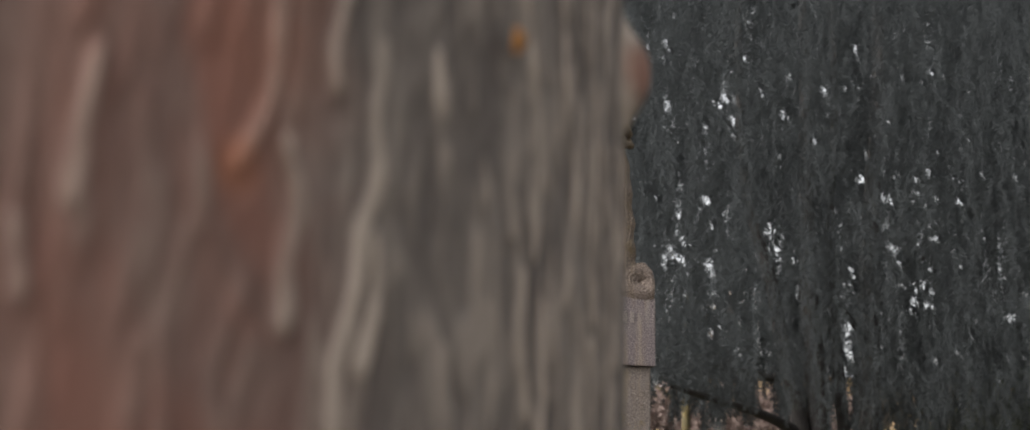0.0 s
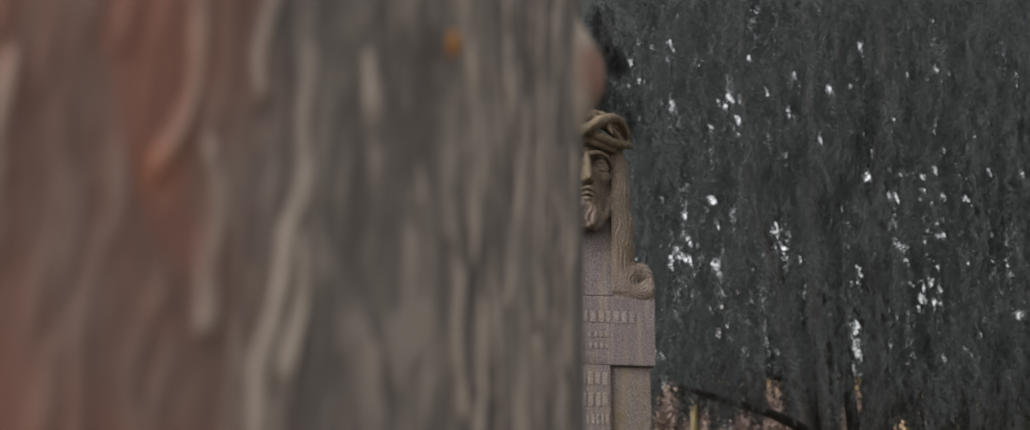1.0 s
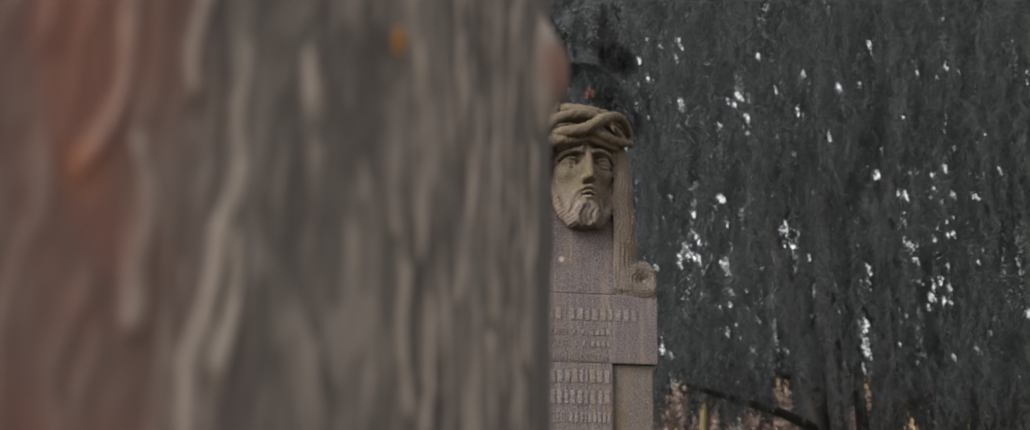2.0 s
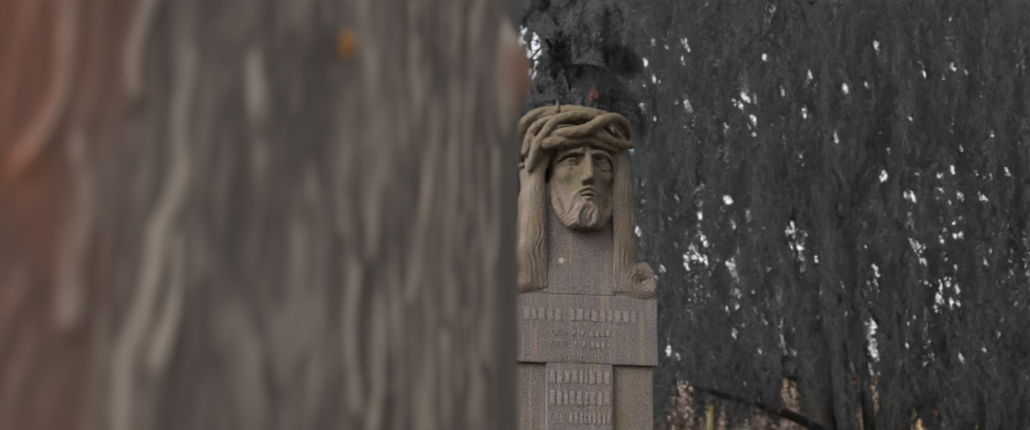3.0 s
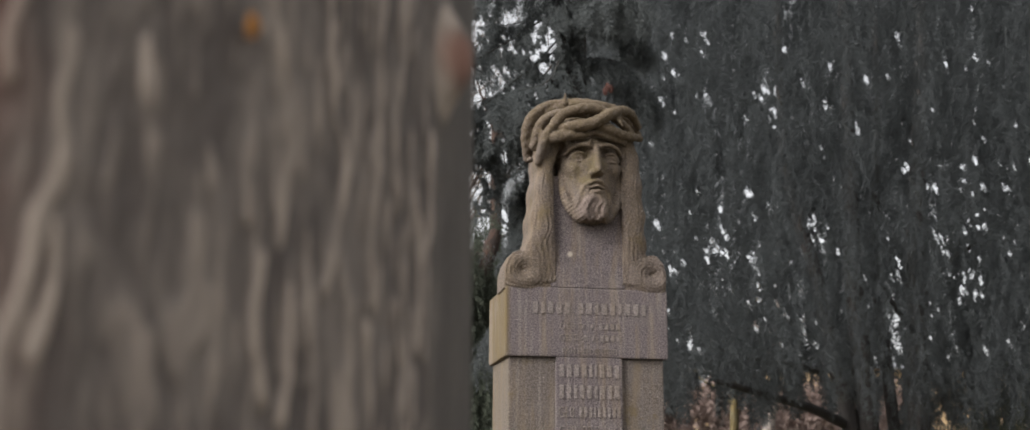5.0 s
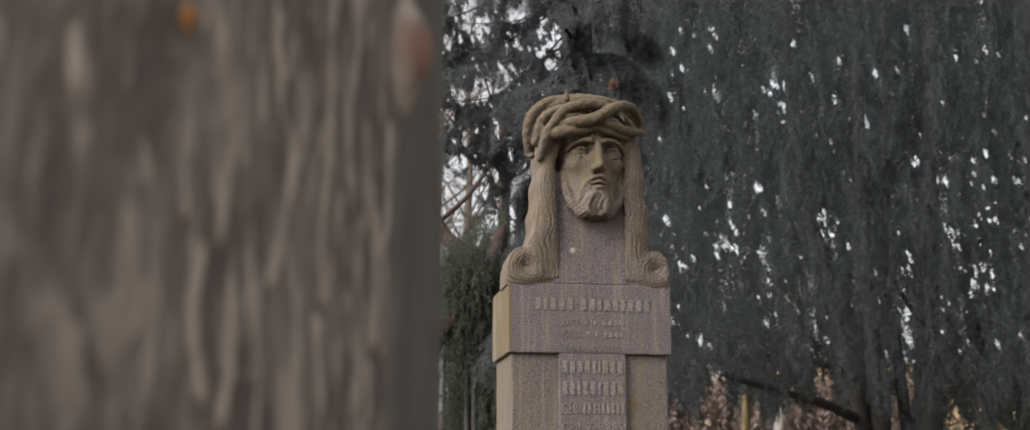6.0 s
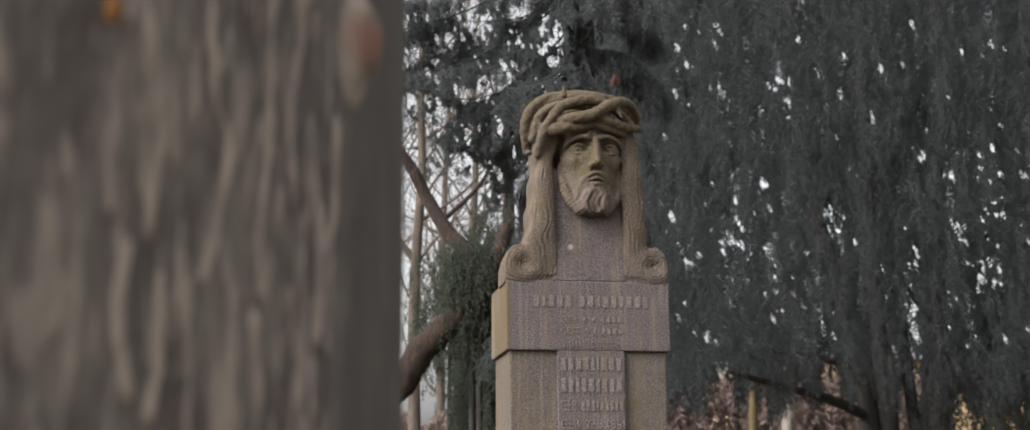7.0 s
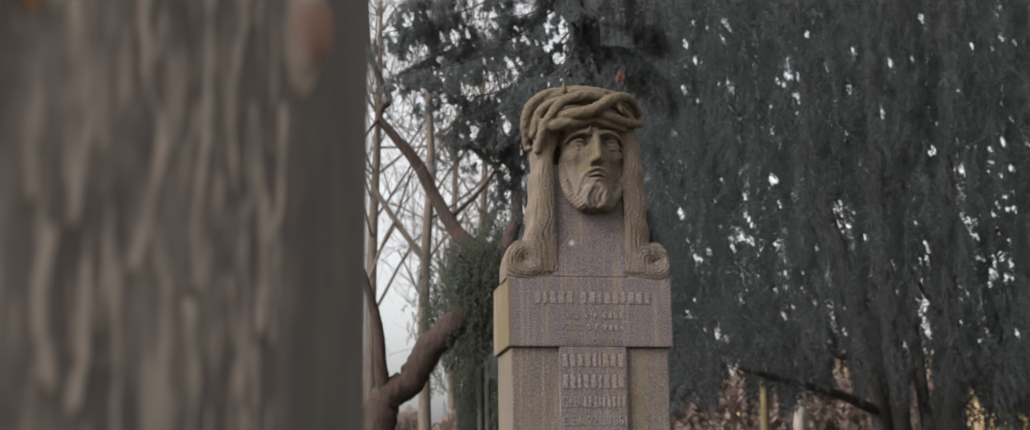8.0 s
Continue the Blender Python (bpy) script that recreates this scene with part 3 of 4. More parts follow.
ridge(.0036, (-26.3, 1.175), (-25.6, 1.126), (-25.8, 1.080))
ridge(.0032, (-32.8, 1.060), (-32.4, 1.020))
KNOT = (-21.6, 1.264)


def bark_relief(arc, deg, z):
    """Height of the bark, in metres: long worn ridges, short broken flakes between them, and a knot."""
    a = arc + 0.006 * lattice_noise(arc * 14, z * 9, 1) + 0.003 * lattice_noise(arc * 45, z * 34, 2)
    ragged = 0.0016 * lattice_noise(arc * 160, z * 60, 9)
    h = np.zeros(a.shape)
    for width, rows in RIDGES:
        p = spline([(math.radians(d) * TREE_R, y) for d, y in rows], 4)
        far = np.full(a.shape, 9.0)
        for (x0, y0), (x1, y1) in zip(p[:-1], p[1:]):
            t = np.clip(((np.radians(deg) * TREE_R - x0) * (x1 - x0) + (z - y0) * (y1 - y0)) / ((x1 - x0) ** 2 + (y1 - y0) ** 2), 0, 1)
            far = np.minimum(far, np.hypot(np.radians(deg) * TREE_R - x0 - t * (x1 - x0), z - y0 - t * (y1 - y0)))
        broken = 0.75 + 0.25 * lattice_noise(arc * 40, z * 55, 10)
        h = np.maximum(h, 0.0042 * broken * np.exp(-(np.clip(far + ragged, 0, None) / width) ** 4))
    smooth_side = np.clip((-22.5 - deg) / 2.0, 0.0, 1.0) + (deg > 60)
    crowd = np.interp(deg, [-60, -46, -40, -24], [0.55, 0.55, 0.9, 1.0]) * np.clip(smooth_side, 0, 1)
    flake = np.clip((lattice_noise(a * 135, z * 20 + a * 40, 3) - 0.25) * 4.0, 0, 1)
    sliver = np.clip((lattice_noise(a * 220 + 40, z * 36 - a * 30, 4) - 0.25) * 4.0, 0, 1)
    h = np.maximum(h, 0.0026 * crowd * flake)
    h = np.maximum(h, 0.0022 * crowd * sliver)
    h += 0.0005 * lattice_noise(arc * 190, z * 100, 6) + 0.0006 * lattice_noise(arc * 4, z * 3, 7)
    h += 0.018 * np.exp(-(((deg - KNOT[0]) / 1.7) ** 2 + ((z - KNOT[1] - 0.004 * (deg - KNOT[0])) / 0.030) ** 2) ** 1.5)
    return h


def build_old_tree():
    tree = thing("old_tree", "thick old tree trunk with deep ridged grey-brown bark", "tree", (TREE_X, TREE_Y, 0))
    # finer towards the path side
    ang = np.concatenate([np.radians(np.linspace(-125, 5, 900, endpoint=False)), np.radians(np.linspace(5, 235, 200, endpoint=False))])
    zs = np.concatenate([np.linspace(-0.1, 0.8, 60, endpoint=False), np.linspace(0.8, 1.75, 260, endpoint=False), np.linspace(1.75, 6.5, 200)])
    A, Zz = np.meshgrid(ang, zs, indexing="ij")
    flare = 0.22 * np.exp(-np.clip(Zz, 0, None) / 0.16) * (1 + 0.35 * np.cos(5 * A + 0.6) + 0.2 * np.cos(8 * A))
    r = TREE_R * np.interp(Zz, [0, 2, 6.5], [1.0, 1.0, 0.82]) + flare + bark_relief((A + 3) * TREE_R, np.degrees(A), Zz)
    v = np.stack([r * np.cos(A), r * np.sin(A), Zz], -1).reshape(-1, 3)
    na, m = len(ang), len(zs)
    i, j = np.meshgrid(np.arange(na), np.arange(m - 1), indexing="ij")
    i2 = (i + 1) % na
    f = np.stack([i * m + j, i2 * m + j, i2 * m + j + 1, i * m + j + 1], -1).reshape(-1, 4)
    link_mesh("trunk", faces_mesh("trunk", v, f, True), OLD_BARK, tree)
    # bare limbs high over the path
    for k, (dx, dy, dz) in enumerate(((-2.6, -0.8, 2.6), (-1.0, 2.2, 3.2), (-0.4, -2.4, 3.0), (0.5, 0.3, 3.6))):
        limb("limb", [(0, 0, 5.9, 0.40), (dx * 0.3, dy * 0.3, 6.5 + dz * 0.3, 0.27), (dx * 0.7, dy * 0.7, 6.6 + dz * 0.65, 0.17), (dx * 1.2, dy * 1.2, 6.6 + dz, 0.06)], OLD_BARK, tree, 14, 6, 0.05, k)
    return tree


build_old_tree()


def scrap(name, x, y, z, width, height, material, label, category, turn):
    """A curled dead leaf or bark scale caught on the trunk."""
    bm = bmesh.new()
    n = 7
    grid = [[bm.verts.new(((i / (n - 1) - 0.5) * width * (1 - abs(j / (n - 1) - 0.45) ** 2 * 2.2), 0.7 * width * math.cos((i / (n - 1) - 0.5) * 2.6) * (1 - abs(j / (n - 1) - 0.5) * 1.2) - 0.3 * width, (j / (n - 1) - 0.5) * height)) for j in range(n)] for i in range(n)]
    for i in range(n - 1):
        for j in range(n - 1):
            bm.faces.new((grid[i][j], grid[i + 1][j], grid[i + 1][j + 1], grid[i][j + 1]))
    bmesh.ops.solidify(bm, geom=list(bm.faces), thickness=0.003)
    ob = part(name, bm, material, None, "", True)
    ob.matrix_world = pose(x, y, z, 0, 0, turn)
    return tagged(ob, label, category)


scrap("dead_leaf", -0.992, -3.530, 1.205, 0.010, 0.012, DEAD_LEAF, "orange dead leaf caught in the tree bark", "leaf", -130)


# ---- foliage ----
def spray_template(leaflets, length, width, rng):
    """A hanging twig of narrow leaflets, 1 unit long: triangles as (n, 3, 3)."""
    tris = []
    for k in range(leaflets):
        s = (k + 0.6) / leaflets
        a = k * 2.4 + rng.uniform(-0.5, 0.5)
        out = np.array([math.cos(a), math.sin(a), -rng.uniform(0.6, 1.3)])
        out /= np.linalg.norm(out)
        side = np.cross(out, [math.sin(a), -math.cos(a), 0.4])
        side /= np.linalg.norm(side)
        root = np.array([0, 0, -s])
        l = length * rng.uniform(0.7, 1.15)
        tris.append([root - side * width * 0.5, root + side * width * 0.5, root + out * l])
    return np.array(tris)


def sprays(name, anchors, lengths, material, parent, rng, leaflets=14, leaf=(0.30, 0.055), sky=None, stray=0.11):
    """Hangs a spray of leaflets from every anchor (rows x, y, z) with its own length and lean."""
    kinds = [spray_template(leaflets, leaf[0], leaf[1], rng) for _ in range(5)]
    which = rng.integers(0, 5, len(anchors))
    out = []
    for k, tpl in enumerate(kinds):
        p, l = anchors[which == k], lengths[which == k]
        m = len(p)
        if not m:
            continue
        yaw = rng.uniform(0, 2 * np.pi, m)
        tip = np.abs(rng.normal(0.3, 0.3, m))
        c, s, ct, st = np.cos(yaw), np.sin(yaw), np.cos(tip), np.sin(tip)
        rot = np.stack([np.stack([c * ct, -s, c * st], -1), np.stack([s * ct, c, s * st], -1), np.stack([-st, 0 * c, ct], -1)], 1)
        v = np.einsum("mij,tkj->mtki", rot, tpl) * l[:, None, None, None] + p[:, None, None]
        out.append(v.reshape(-1, 3))
    v = np.vstack(out)
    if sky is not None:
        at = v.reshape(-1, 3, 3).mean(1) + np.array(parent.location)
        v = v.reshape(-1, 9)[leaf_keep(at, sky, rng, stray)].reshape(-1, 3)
    f = np.arange(len(v)).reshape(-1, 3)
    return link_mesh(name, faces_mesh(name, v, f), material, parent)


VIEW_POINT = np.array((-0.95, -4.08, 1.0))   # mid-walk camera spot; crown openings are placed to fit its view


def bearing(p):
    """x and z of places, carried along lines from the view point to the plane y = 10."""
    k = (10 - VIEW_POINT[1]) / (p[:, 1] - VIEW_POINT[1])
    return VIEW_POINT[0] + (p[:, 0] - VIEW_POINT[0]) * k, VIEW_POINT[2] + (p[:, 2] - VIEW_POINT[2]) * k


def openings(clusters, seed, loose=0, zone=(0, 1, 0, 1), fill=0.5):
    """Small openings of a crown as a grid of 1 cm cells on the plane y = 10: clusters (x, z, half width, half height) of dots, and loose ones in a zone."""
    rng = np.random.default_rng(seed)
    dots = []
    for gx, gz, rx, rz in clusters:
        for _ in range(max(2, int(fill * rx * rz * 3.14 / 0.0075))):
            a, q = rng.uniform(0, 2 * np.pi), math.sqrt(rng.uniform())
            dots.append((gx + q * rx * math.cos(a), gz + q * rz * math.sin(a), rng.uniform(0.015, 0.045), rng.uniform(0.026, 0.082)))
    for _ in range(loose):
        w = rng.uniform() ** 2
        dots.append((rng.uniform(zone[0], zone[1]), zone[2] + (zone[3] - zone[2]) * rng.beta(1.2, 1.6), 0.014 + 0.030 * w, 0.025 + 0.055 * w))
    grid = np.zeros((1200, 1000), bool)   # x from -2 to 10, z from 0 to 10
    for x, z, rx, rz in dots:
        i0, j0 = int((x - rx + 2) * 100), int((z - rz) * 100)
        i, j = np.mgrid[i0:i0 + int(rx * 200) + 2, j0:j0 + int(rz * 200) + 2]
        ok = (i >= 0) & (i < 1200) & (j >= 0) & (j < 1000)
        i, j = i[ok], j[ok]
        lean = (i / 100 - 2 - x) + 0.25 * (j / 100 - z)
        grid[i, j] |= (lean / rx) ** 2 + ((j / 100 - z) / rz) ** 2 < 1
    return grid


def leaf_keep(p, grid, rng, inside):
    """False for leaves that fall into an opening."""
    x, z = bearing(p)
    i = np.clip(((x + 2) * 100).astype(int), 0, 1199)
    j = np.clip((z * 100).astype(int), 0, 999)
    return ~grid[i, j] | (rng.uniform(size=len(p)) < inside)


GAPS = [   # the brightest clusters of sky between the hanging sprays, placed to fit the camera's view
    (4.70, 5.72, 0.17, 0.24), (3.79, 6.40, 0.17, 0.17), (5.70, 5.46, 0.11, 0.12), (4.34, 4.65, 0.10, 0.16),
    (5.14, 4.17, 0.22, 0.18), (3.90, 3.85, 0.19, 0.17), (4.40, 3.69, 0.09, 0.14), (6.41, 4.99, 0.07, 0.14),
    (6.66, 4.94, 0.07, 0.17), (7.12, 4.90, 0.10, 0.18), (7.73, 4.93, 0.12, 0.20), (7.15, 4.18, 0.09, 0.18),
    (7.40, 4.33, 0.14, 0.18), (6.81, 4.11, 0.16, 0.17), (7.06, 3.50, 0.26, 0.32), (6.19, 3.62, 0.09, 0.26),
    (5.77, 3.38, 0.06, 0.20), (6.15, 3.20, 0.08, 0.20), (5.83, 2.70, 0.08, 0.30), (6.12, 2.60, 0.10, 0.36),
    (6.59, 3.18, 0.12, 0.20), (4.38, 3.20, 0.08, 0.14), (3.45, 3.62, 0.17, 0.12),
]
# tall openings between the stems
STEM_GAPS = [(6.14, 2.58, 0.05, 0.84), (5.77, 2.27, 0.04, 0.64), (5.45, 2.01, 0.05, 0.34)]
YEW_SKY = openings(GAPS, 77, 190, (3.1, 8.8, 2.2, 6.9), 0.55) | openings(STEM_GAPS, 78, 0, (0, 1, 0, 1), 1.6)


def strands(n, box, rng, low, hang=(0.35, 0.9), step=0.055):
    """Hanging strands in a box: the sprays' anchors. low(x, y) is where they end at the lowest."""
    x0, x1, y0, y1, z0, z1 = box
    top = np.stack([rng.uniform(x0, x1, n), rng.uniform(y0, y1, n), rng.uniform(z0, z1, n)], -1)
    long = rng.uniform(*hang, n)
    pts = []
    for k in range(int(hang[1] / step)):
        on = k * step < long
        sway = 0.035 * rng.normal(size=(on.sum(), 3))
        p = top[on] + sway
        p[:, 2] -= k * step
        pts.append(p)
    p = np.vstack(pts)
    return p[p[:, 2] > low(p)]


def build_yew():
    tree = thing("yew_tree", "large dark multi-stemmed evergreen with a hanging curtain of needles", "tree", (0, 0, 0))
    rng = np.random.default_rng(21)
    stems = [
        [(*(6.946, 13.000, 1.440), .13), (*(6.843, 13.000, 2.257), .12), (*(6.672, 13.000, 2.995), .11), (*(6.486, 13.000, 4.123), .10), (*(6.066, 13.000, 6.061), .07)],
        [(*(7.139, 13.000, 1.438), .17), (*(7.145, 13.000, 2.257), .16), (*(7.094, 13.000, 3.372), .15), (*(7.049, 13.000, 4.614), .13), (*(7.102, 13.000, 7.108), .09)],
        [(*(7.686, 13.200, 1.441), .10), (*(7.627, 13.200, 2.271), .09), (*(7.550, 13.200, 3.404), .085), (*(7.509, 13.200, 4.663), .07), (*(7.689, 13.200, 7.199), .05)],
        [(*(7.871, 13.000, 1.434), .17), (*(7.933, 13.000, 2.257), .16), (*(7.997, 13.000, 3.666), .16), (*(8.095, 13.000, 5.125), .14), (*(8.349, 13.000, 7.678), .10)],
    ]
    for k, s in enumerate(stems):
        foot = (s[0][0] * 0.6 + 7.3 * 0.4, 13.1, -0.1, s[0][3] * 1.25)
        top = (s[-1][0], s[-1][1], 10.0, 0.04)
        limb("stem", [foot, *s, top], YEW_BARK, tree, 12, 6, 0.05, k)
    for k, s in enumerate(([(*(6.779, 13.000, 2.056), .08), (*(5.889, 12.000, 2.183), .065), (*(4.926, 11.000, 2.245), .05), (*(3.884, 10.000, 2.333), .03)],
                           [(*(6.539, 13.000, 2.762), .05), (*(5.564, 12.000, 2.769), .04), (*(4.657, 11.000, 2.713), .02)],
                           [(*(7.942, 13.000, 3.380), .05), (*(7.404, 12.500, 3.677), .04), (*(6.947, 12.000, 3.954), .02)],
                           [(*(8.006, 13.000, 3.762), .05), (*(8.192, 12.500, 4.250), .04), (*(8.439, 12.000, 4.530), .03)])):
        limb("branch", s, YEW_BARK, tree, 8, 6, 0.04, 40 + k)

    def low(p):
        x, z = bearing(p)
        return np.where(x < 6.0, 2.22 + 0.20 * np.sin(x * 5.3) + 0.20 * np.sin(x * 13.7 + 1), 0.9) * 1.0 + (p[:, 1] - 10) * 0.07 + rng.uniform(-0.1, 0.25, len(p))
    p = strands(8200, (1.0, 13.5, 8.8, 11.5, 2.4, 9.5), rng, low)
    q = strands(5600, (1.6, 15.0, 13.6, 15.4, 2.6, 11.0), rng, low, (0.5, 1.2), 0.08)
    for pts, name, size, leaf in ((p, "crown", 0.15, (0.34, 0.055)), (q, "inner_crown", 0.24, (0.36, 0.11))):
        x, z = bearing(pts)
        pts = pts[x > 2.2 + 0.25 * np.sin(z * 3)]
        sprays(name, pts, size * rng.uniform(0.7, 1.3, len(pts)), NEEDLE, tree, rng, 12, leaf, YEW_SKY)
    return tree


build_yew()


# ---- the drooping spruce behind the gravestone ----
def build_spruce():
    tree = thing("spruce_tree", "dark drooping spruce with layered hanging boughs behind the gravestone", "tree")
    rng = np.random.default_rng(31)
    limb("trunk", [(1.02, 4.6, -0.1, .17), (1.0, 4.6, 2.0, .14), (0.98, 4.6, 5.0, .10), (0.97, 4.6, 9.0, .03)], YEW_BARK, tree, 12, 6)
    boughs = [
        [(0.98, 4.6, 5.2), (0.232, 4.400, 4.553), (-0.341, 4.200, 4.297)],
        [(0.98, 4.6, 4.9), (0.137, 4.400, 4.350), (-0.496, 4.200, 4.052)],
        [(0.98, 4.6, 4.6), (0.157, 4.200, 3.914), (-0.417, 3.900, 3.664)],
        [(0.98, 4.6, 4.4), (0.414, 4.400, 3.775), (-0.172, 4.300, 3.627)],
        [(0.98, 4.6, 4.1), (0.489, 4.300, 3.603), (-0.035, 4.100, 3.359)],
        [(0.98, 4.6, 5.00), (0.67, 4.5, 4.42), (0.15, 4.5, 4.30), (-0.23, 4.5, 4.32)],
        [(0.98, 4.6, 3.9), (0.632, 4.600, 3.601), (0.274, 4.600, 3.434)],
        [(0.98, 4.6, 4.5), (0.714, 4.000, 3.797), (0.378, 3.600, 3.538)],
    ]
    boughs += [
        [(0.98, 4.6, 4.75), (0.46, 4.4, 4.16), (0.04, 4.4, 4.05), (-0.42, 4.4, 3.82)],
        [(0.98, 4.6, 4.30), (0.47, 4.2, 3.80), (0.20, 4.2, 3.56), (-0.10, 4.2, 3.33)],
        [(0.98, 4.6, 3.95), (0.55, 4.3, 3.60), (0.40, 4.3, 3.34), (0.30, 4.3, 3.12)],
    ]
    # short lower boughs close round the trunk
    for k in range(14):
        a, z = k * 2.399 + 0.5, 2.0 + k * 0.19
        reach = 0.50 + 0.10 * math.sin(k * 2.1)
        boughs.append([(0.98, 4.6, z + 0.25), (0.98 + 0.6 * reach * math.cos(a), 4.6 + 0.6 * reach * math.sin(a), z + 0.18), (0.98 + reach * math.cos(a), 4.6 + reach * math.sin(a), z - 0.05)])
    for k in range(26):
        a, z = k * 2.399, 5.6 + k * 0.14
        reach = 1.9 - k * 0.055
        boughs.append([(0.98, 4.6, z + 0.3), (0.98 + 0.55 * reach * math.cos(a), 4.6 + 0.55 * reach * math.sin(a), z + 0.25), (0.98 + reach * math.cos(a), 4.6 + reach * math.sin(a), z - 0.15)])
    for px in ((0.75, 3.2, 4.35), (1.25, 3.3, 4.5), (0.95, 3.0, 4.05), (0.55, 3.6, 4.7), (1.7, 3.9, 4.9)):
        boughs.append([(0.98, 4.6, px[2] + 0.45), (0.6 * px[0] + 0.39, 0.6 * px[1] + 1.84, px[2] + 0.25), px])
    anchors = []
    for k, b in enumerate(boughs):
        c = spline(b, 16)
        limb("bough", [(*q, 0.008 - 0.0028 * i) for i, q in enumerate(b)], YEW_BARK, tree, 6, 5, 0.03, k)
        along = np.gradient(c, axis=0)
        along /= np.linalg.norm(along, axis=1)[:, None]
        for i in range(2, len(c)):
            for s in (-1, 1):
                if rng.uniform() < 0.36:
                    continue
                t = i / len(c)
                side = np.array([-along[i, 1], along[i, 0], 0]) * s
                way = side * rng.uniform(0.5, 0.9) + along[i] * 0.6
                length = (0.44 - 0.26 * t) * rng.uniform(0.3, 1.3)
                u = np.linspace(0.05, 1, 8)[:, None]
                twig = c[i] + way * length * u - np.array([0, 0, 0.55 * length]) * u ** 2
                for j in range(3):
                    anchors.append(twig + 0.012 * rng.normal(size=twig.shape))
                if rng.uniform() < 0.6:
                    drop = twig[rng.integers(2, 8)] - np.array([0, 0, 1]) * np.linspace(0, rng.uniform(0.08, 0.24), 7)[:, None]
                    for j in range(2):
                        anchors.append(drop + 0.010 * rng.normal(size=drop.shape))
    p = np.vstack(anchors)
    sprays("foliage", p, 0.095 * rng.uniform(0.7, 1.3, len(p)), NEEDLE_BLUE, tree, rng, 11, (0.36, 0.070), openings(SPRUCE_GAPS, 5, 150, (-0.4, 2.2, 4.6, 7.0), 1.6), 0.02)
    return tree


SPRUCE_GAPS = [
    (-0.18, 6.11, 0.14, 0.23), (-0.15, 5.32, 0.20, 0.58), (0.10, 6.36, 0.09, 0.11), (0.93, 6.45, 0.21, 0.30),
    (0.66, 6.19, 0.20, 0.10), (1.85, 6.27, 0.18, 0.36), (1.44, 6.17, 0.06, 0.08), (1.37, 5.87, 0.08, 0.07),
    (1.96, 5.78, 0.09, 0.05), (2.38, 5.84, 0.07, 0.07), (0.91, 5.56, 0.18, 0.11), (1.07, 5.65, 0.13, 0.10),
    (0.50, 5.22, 0.20, 0.20), (0.84, 5.02, 0.16, 0.12), (1.30, 5.05, 0.07, 0.16), (0.24, 5.14, 0.23, 0.42), (0.25, 4.33, 0.45, 0.67), (0.73, 4.49, 0.30, 0.30),
    (1.04, 4.38, 0.25, 0.34), (1.26, 4.04, 0.15, 0.30),
]
build_spruce()


def build_cone_cluster():
    """Three hanging red-brown cones of overlapping scales."""
    cluster = thing("cone_cluster", "small cluster of red-brown cones hanging in the spruce", "cones", (0.921, 3.300, 3.533))
    cluster.scale = (0.65, 0.65, 0.65)
    for k, (dx, dz) in enumerate(((0.0, 0.0), (0.035, -0.02), (-0.02, -0.045))):
        bm = bmesh.new()
        for row in range(7):
            for j in range(7):
                a = (j + 0.5 * (row % 2)) / 7 * 2 * math.pi
                rad = 0.016 * math.sin((row + 1) / 8 * math.pi) + 0.003
                m = Matrix.Translation((dx + rad * math.cos(a), rad * math.sin(a), dz - row * 0.011)) @ Matrix.Rotation(a, 4, "Z") @ Matrix.Rotation(0.7, 4, "Y")
                bmesh.ops.create_icosphere(bm, subdivisions=1, radius=1, matrix=m @ Matrix.Diagonal((0.011, 0.008, 0.004, 1)))
        part("cone", bm, CONE, cluster, "", True)


build_cone_cluster()


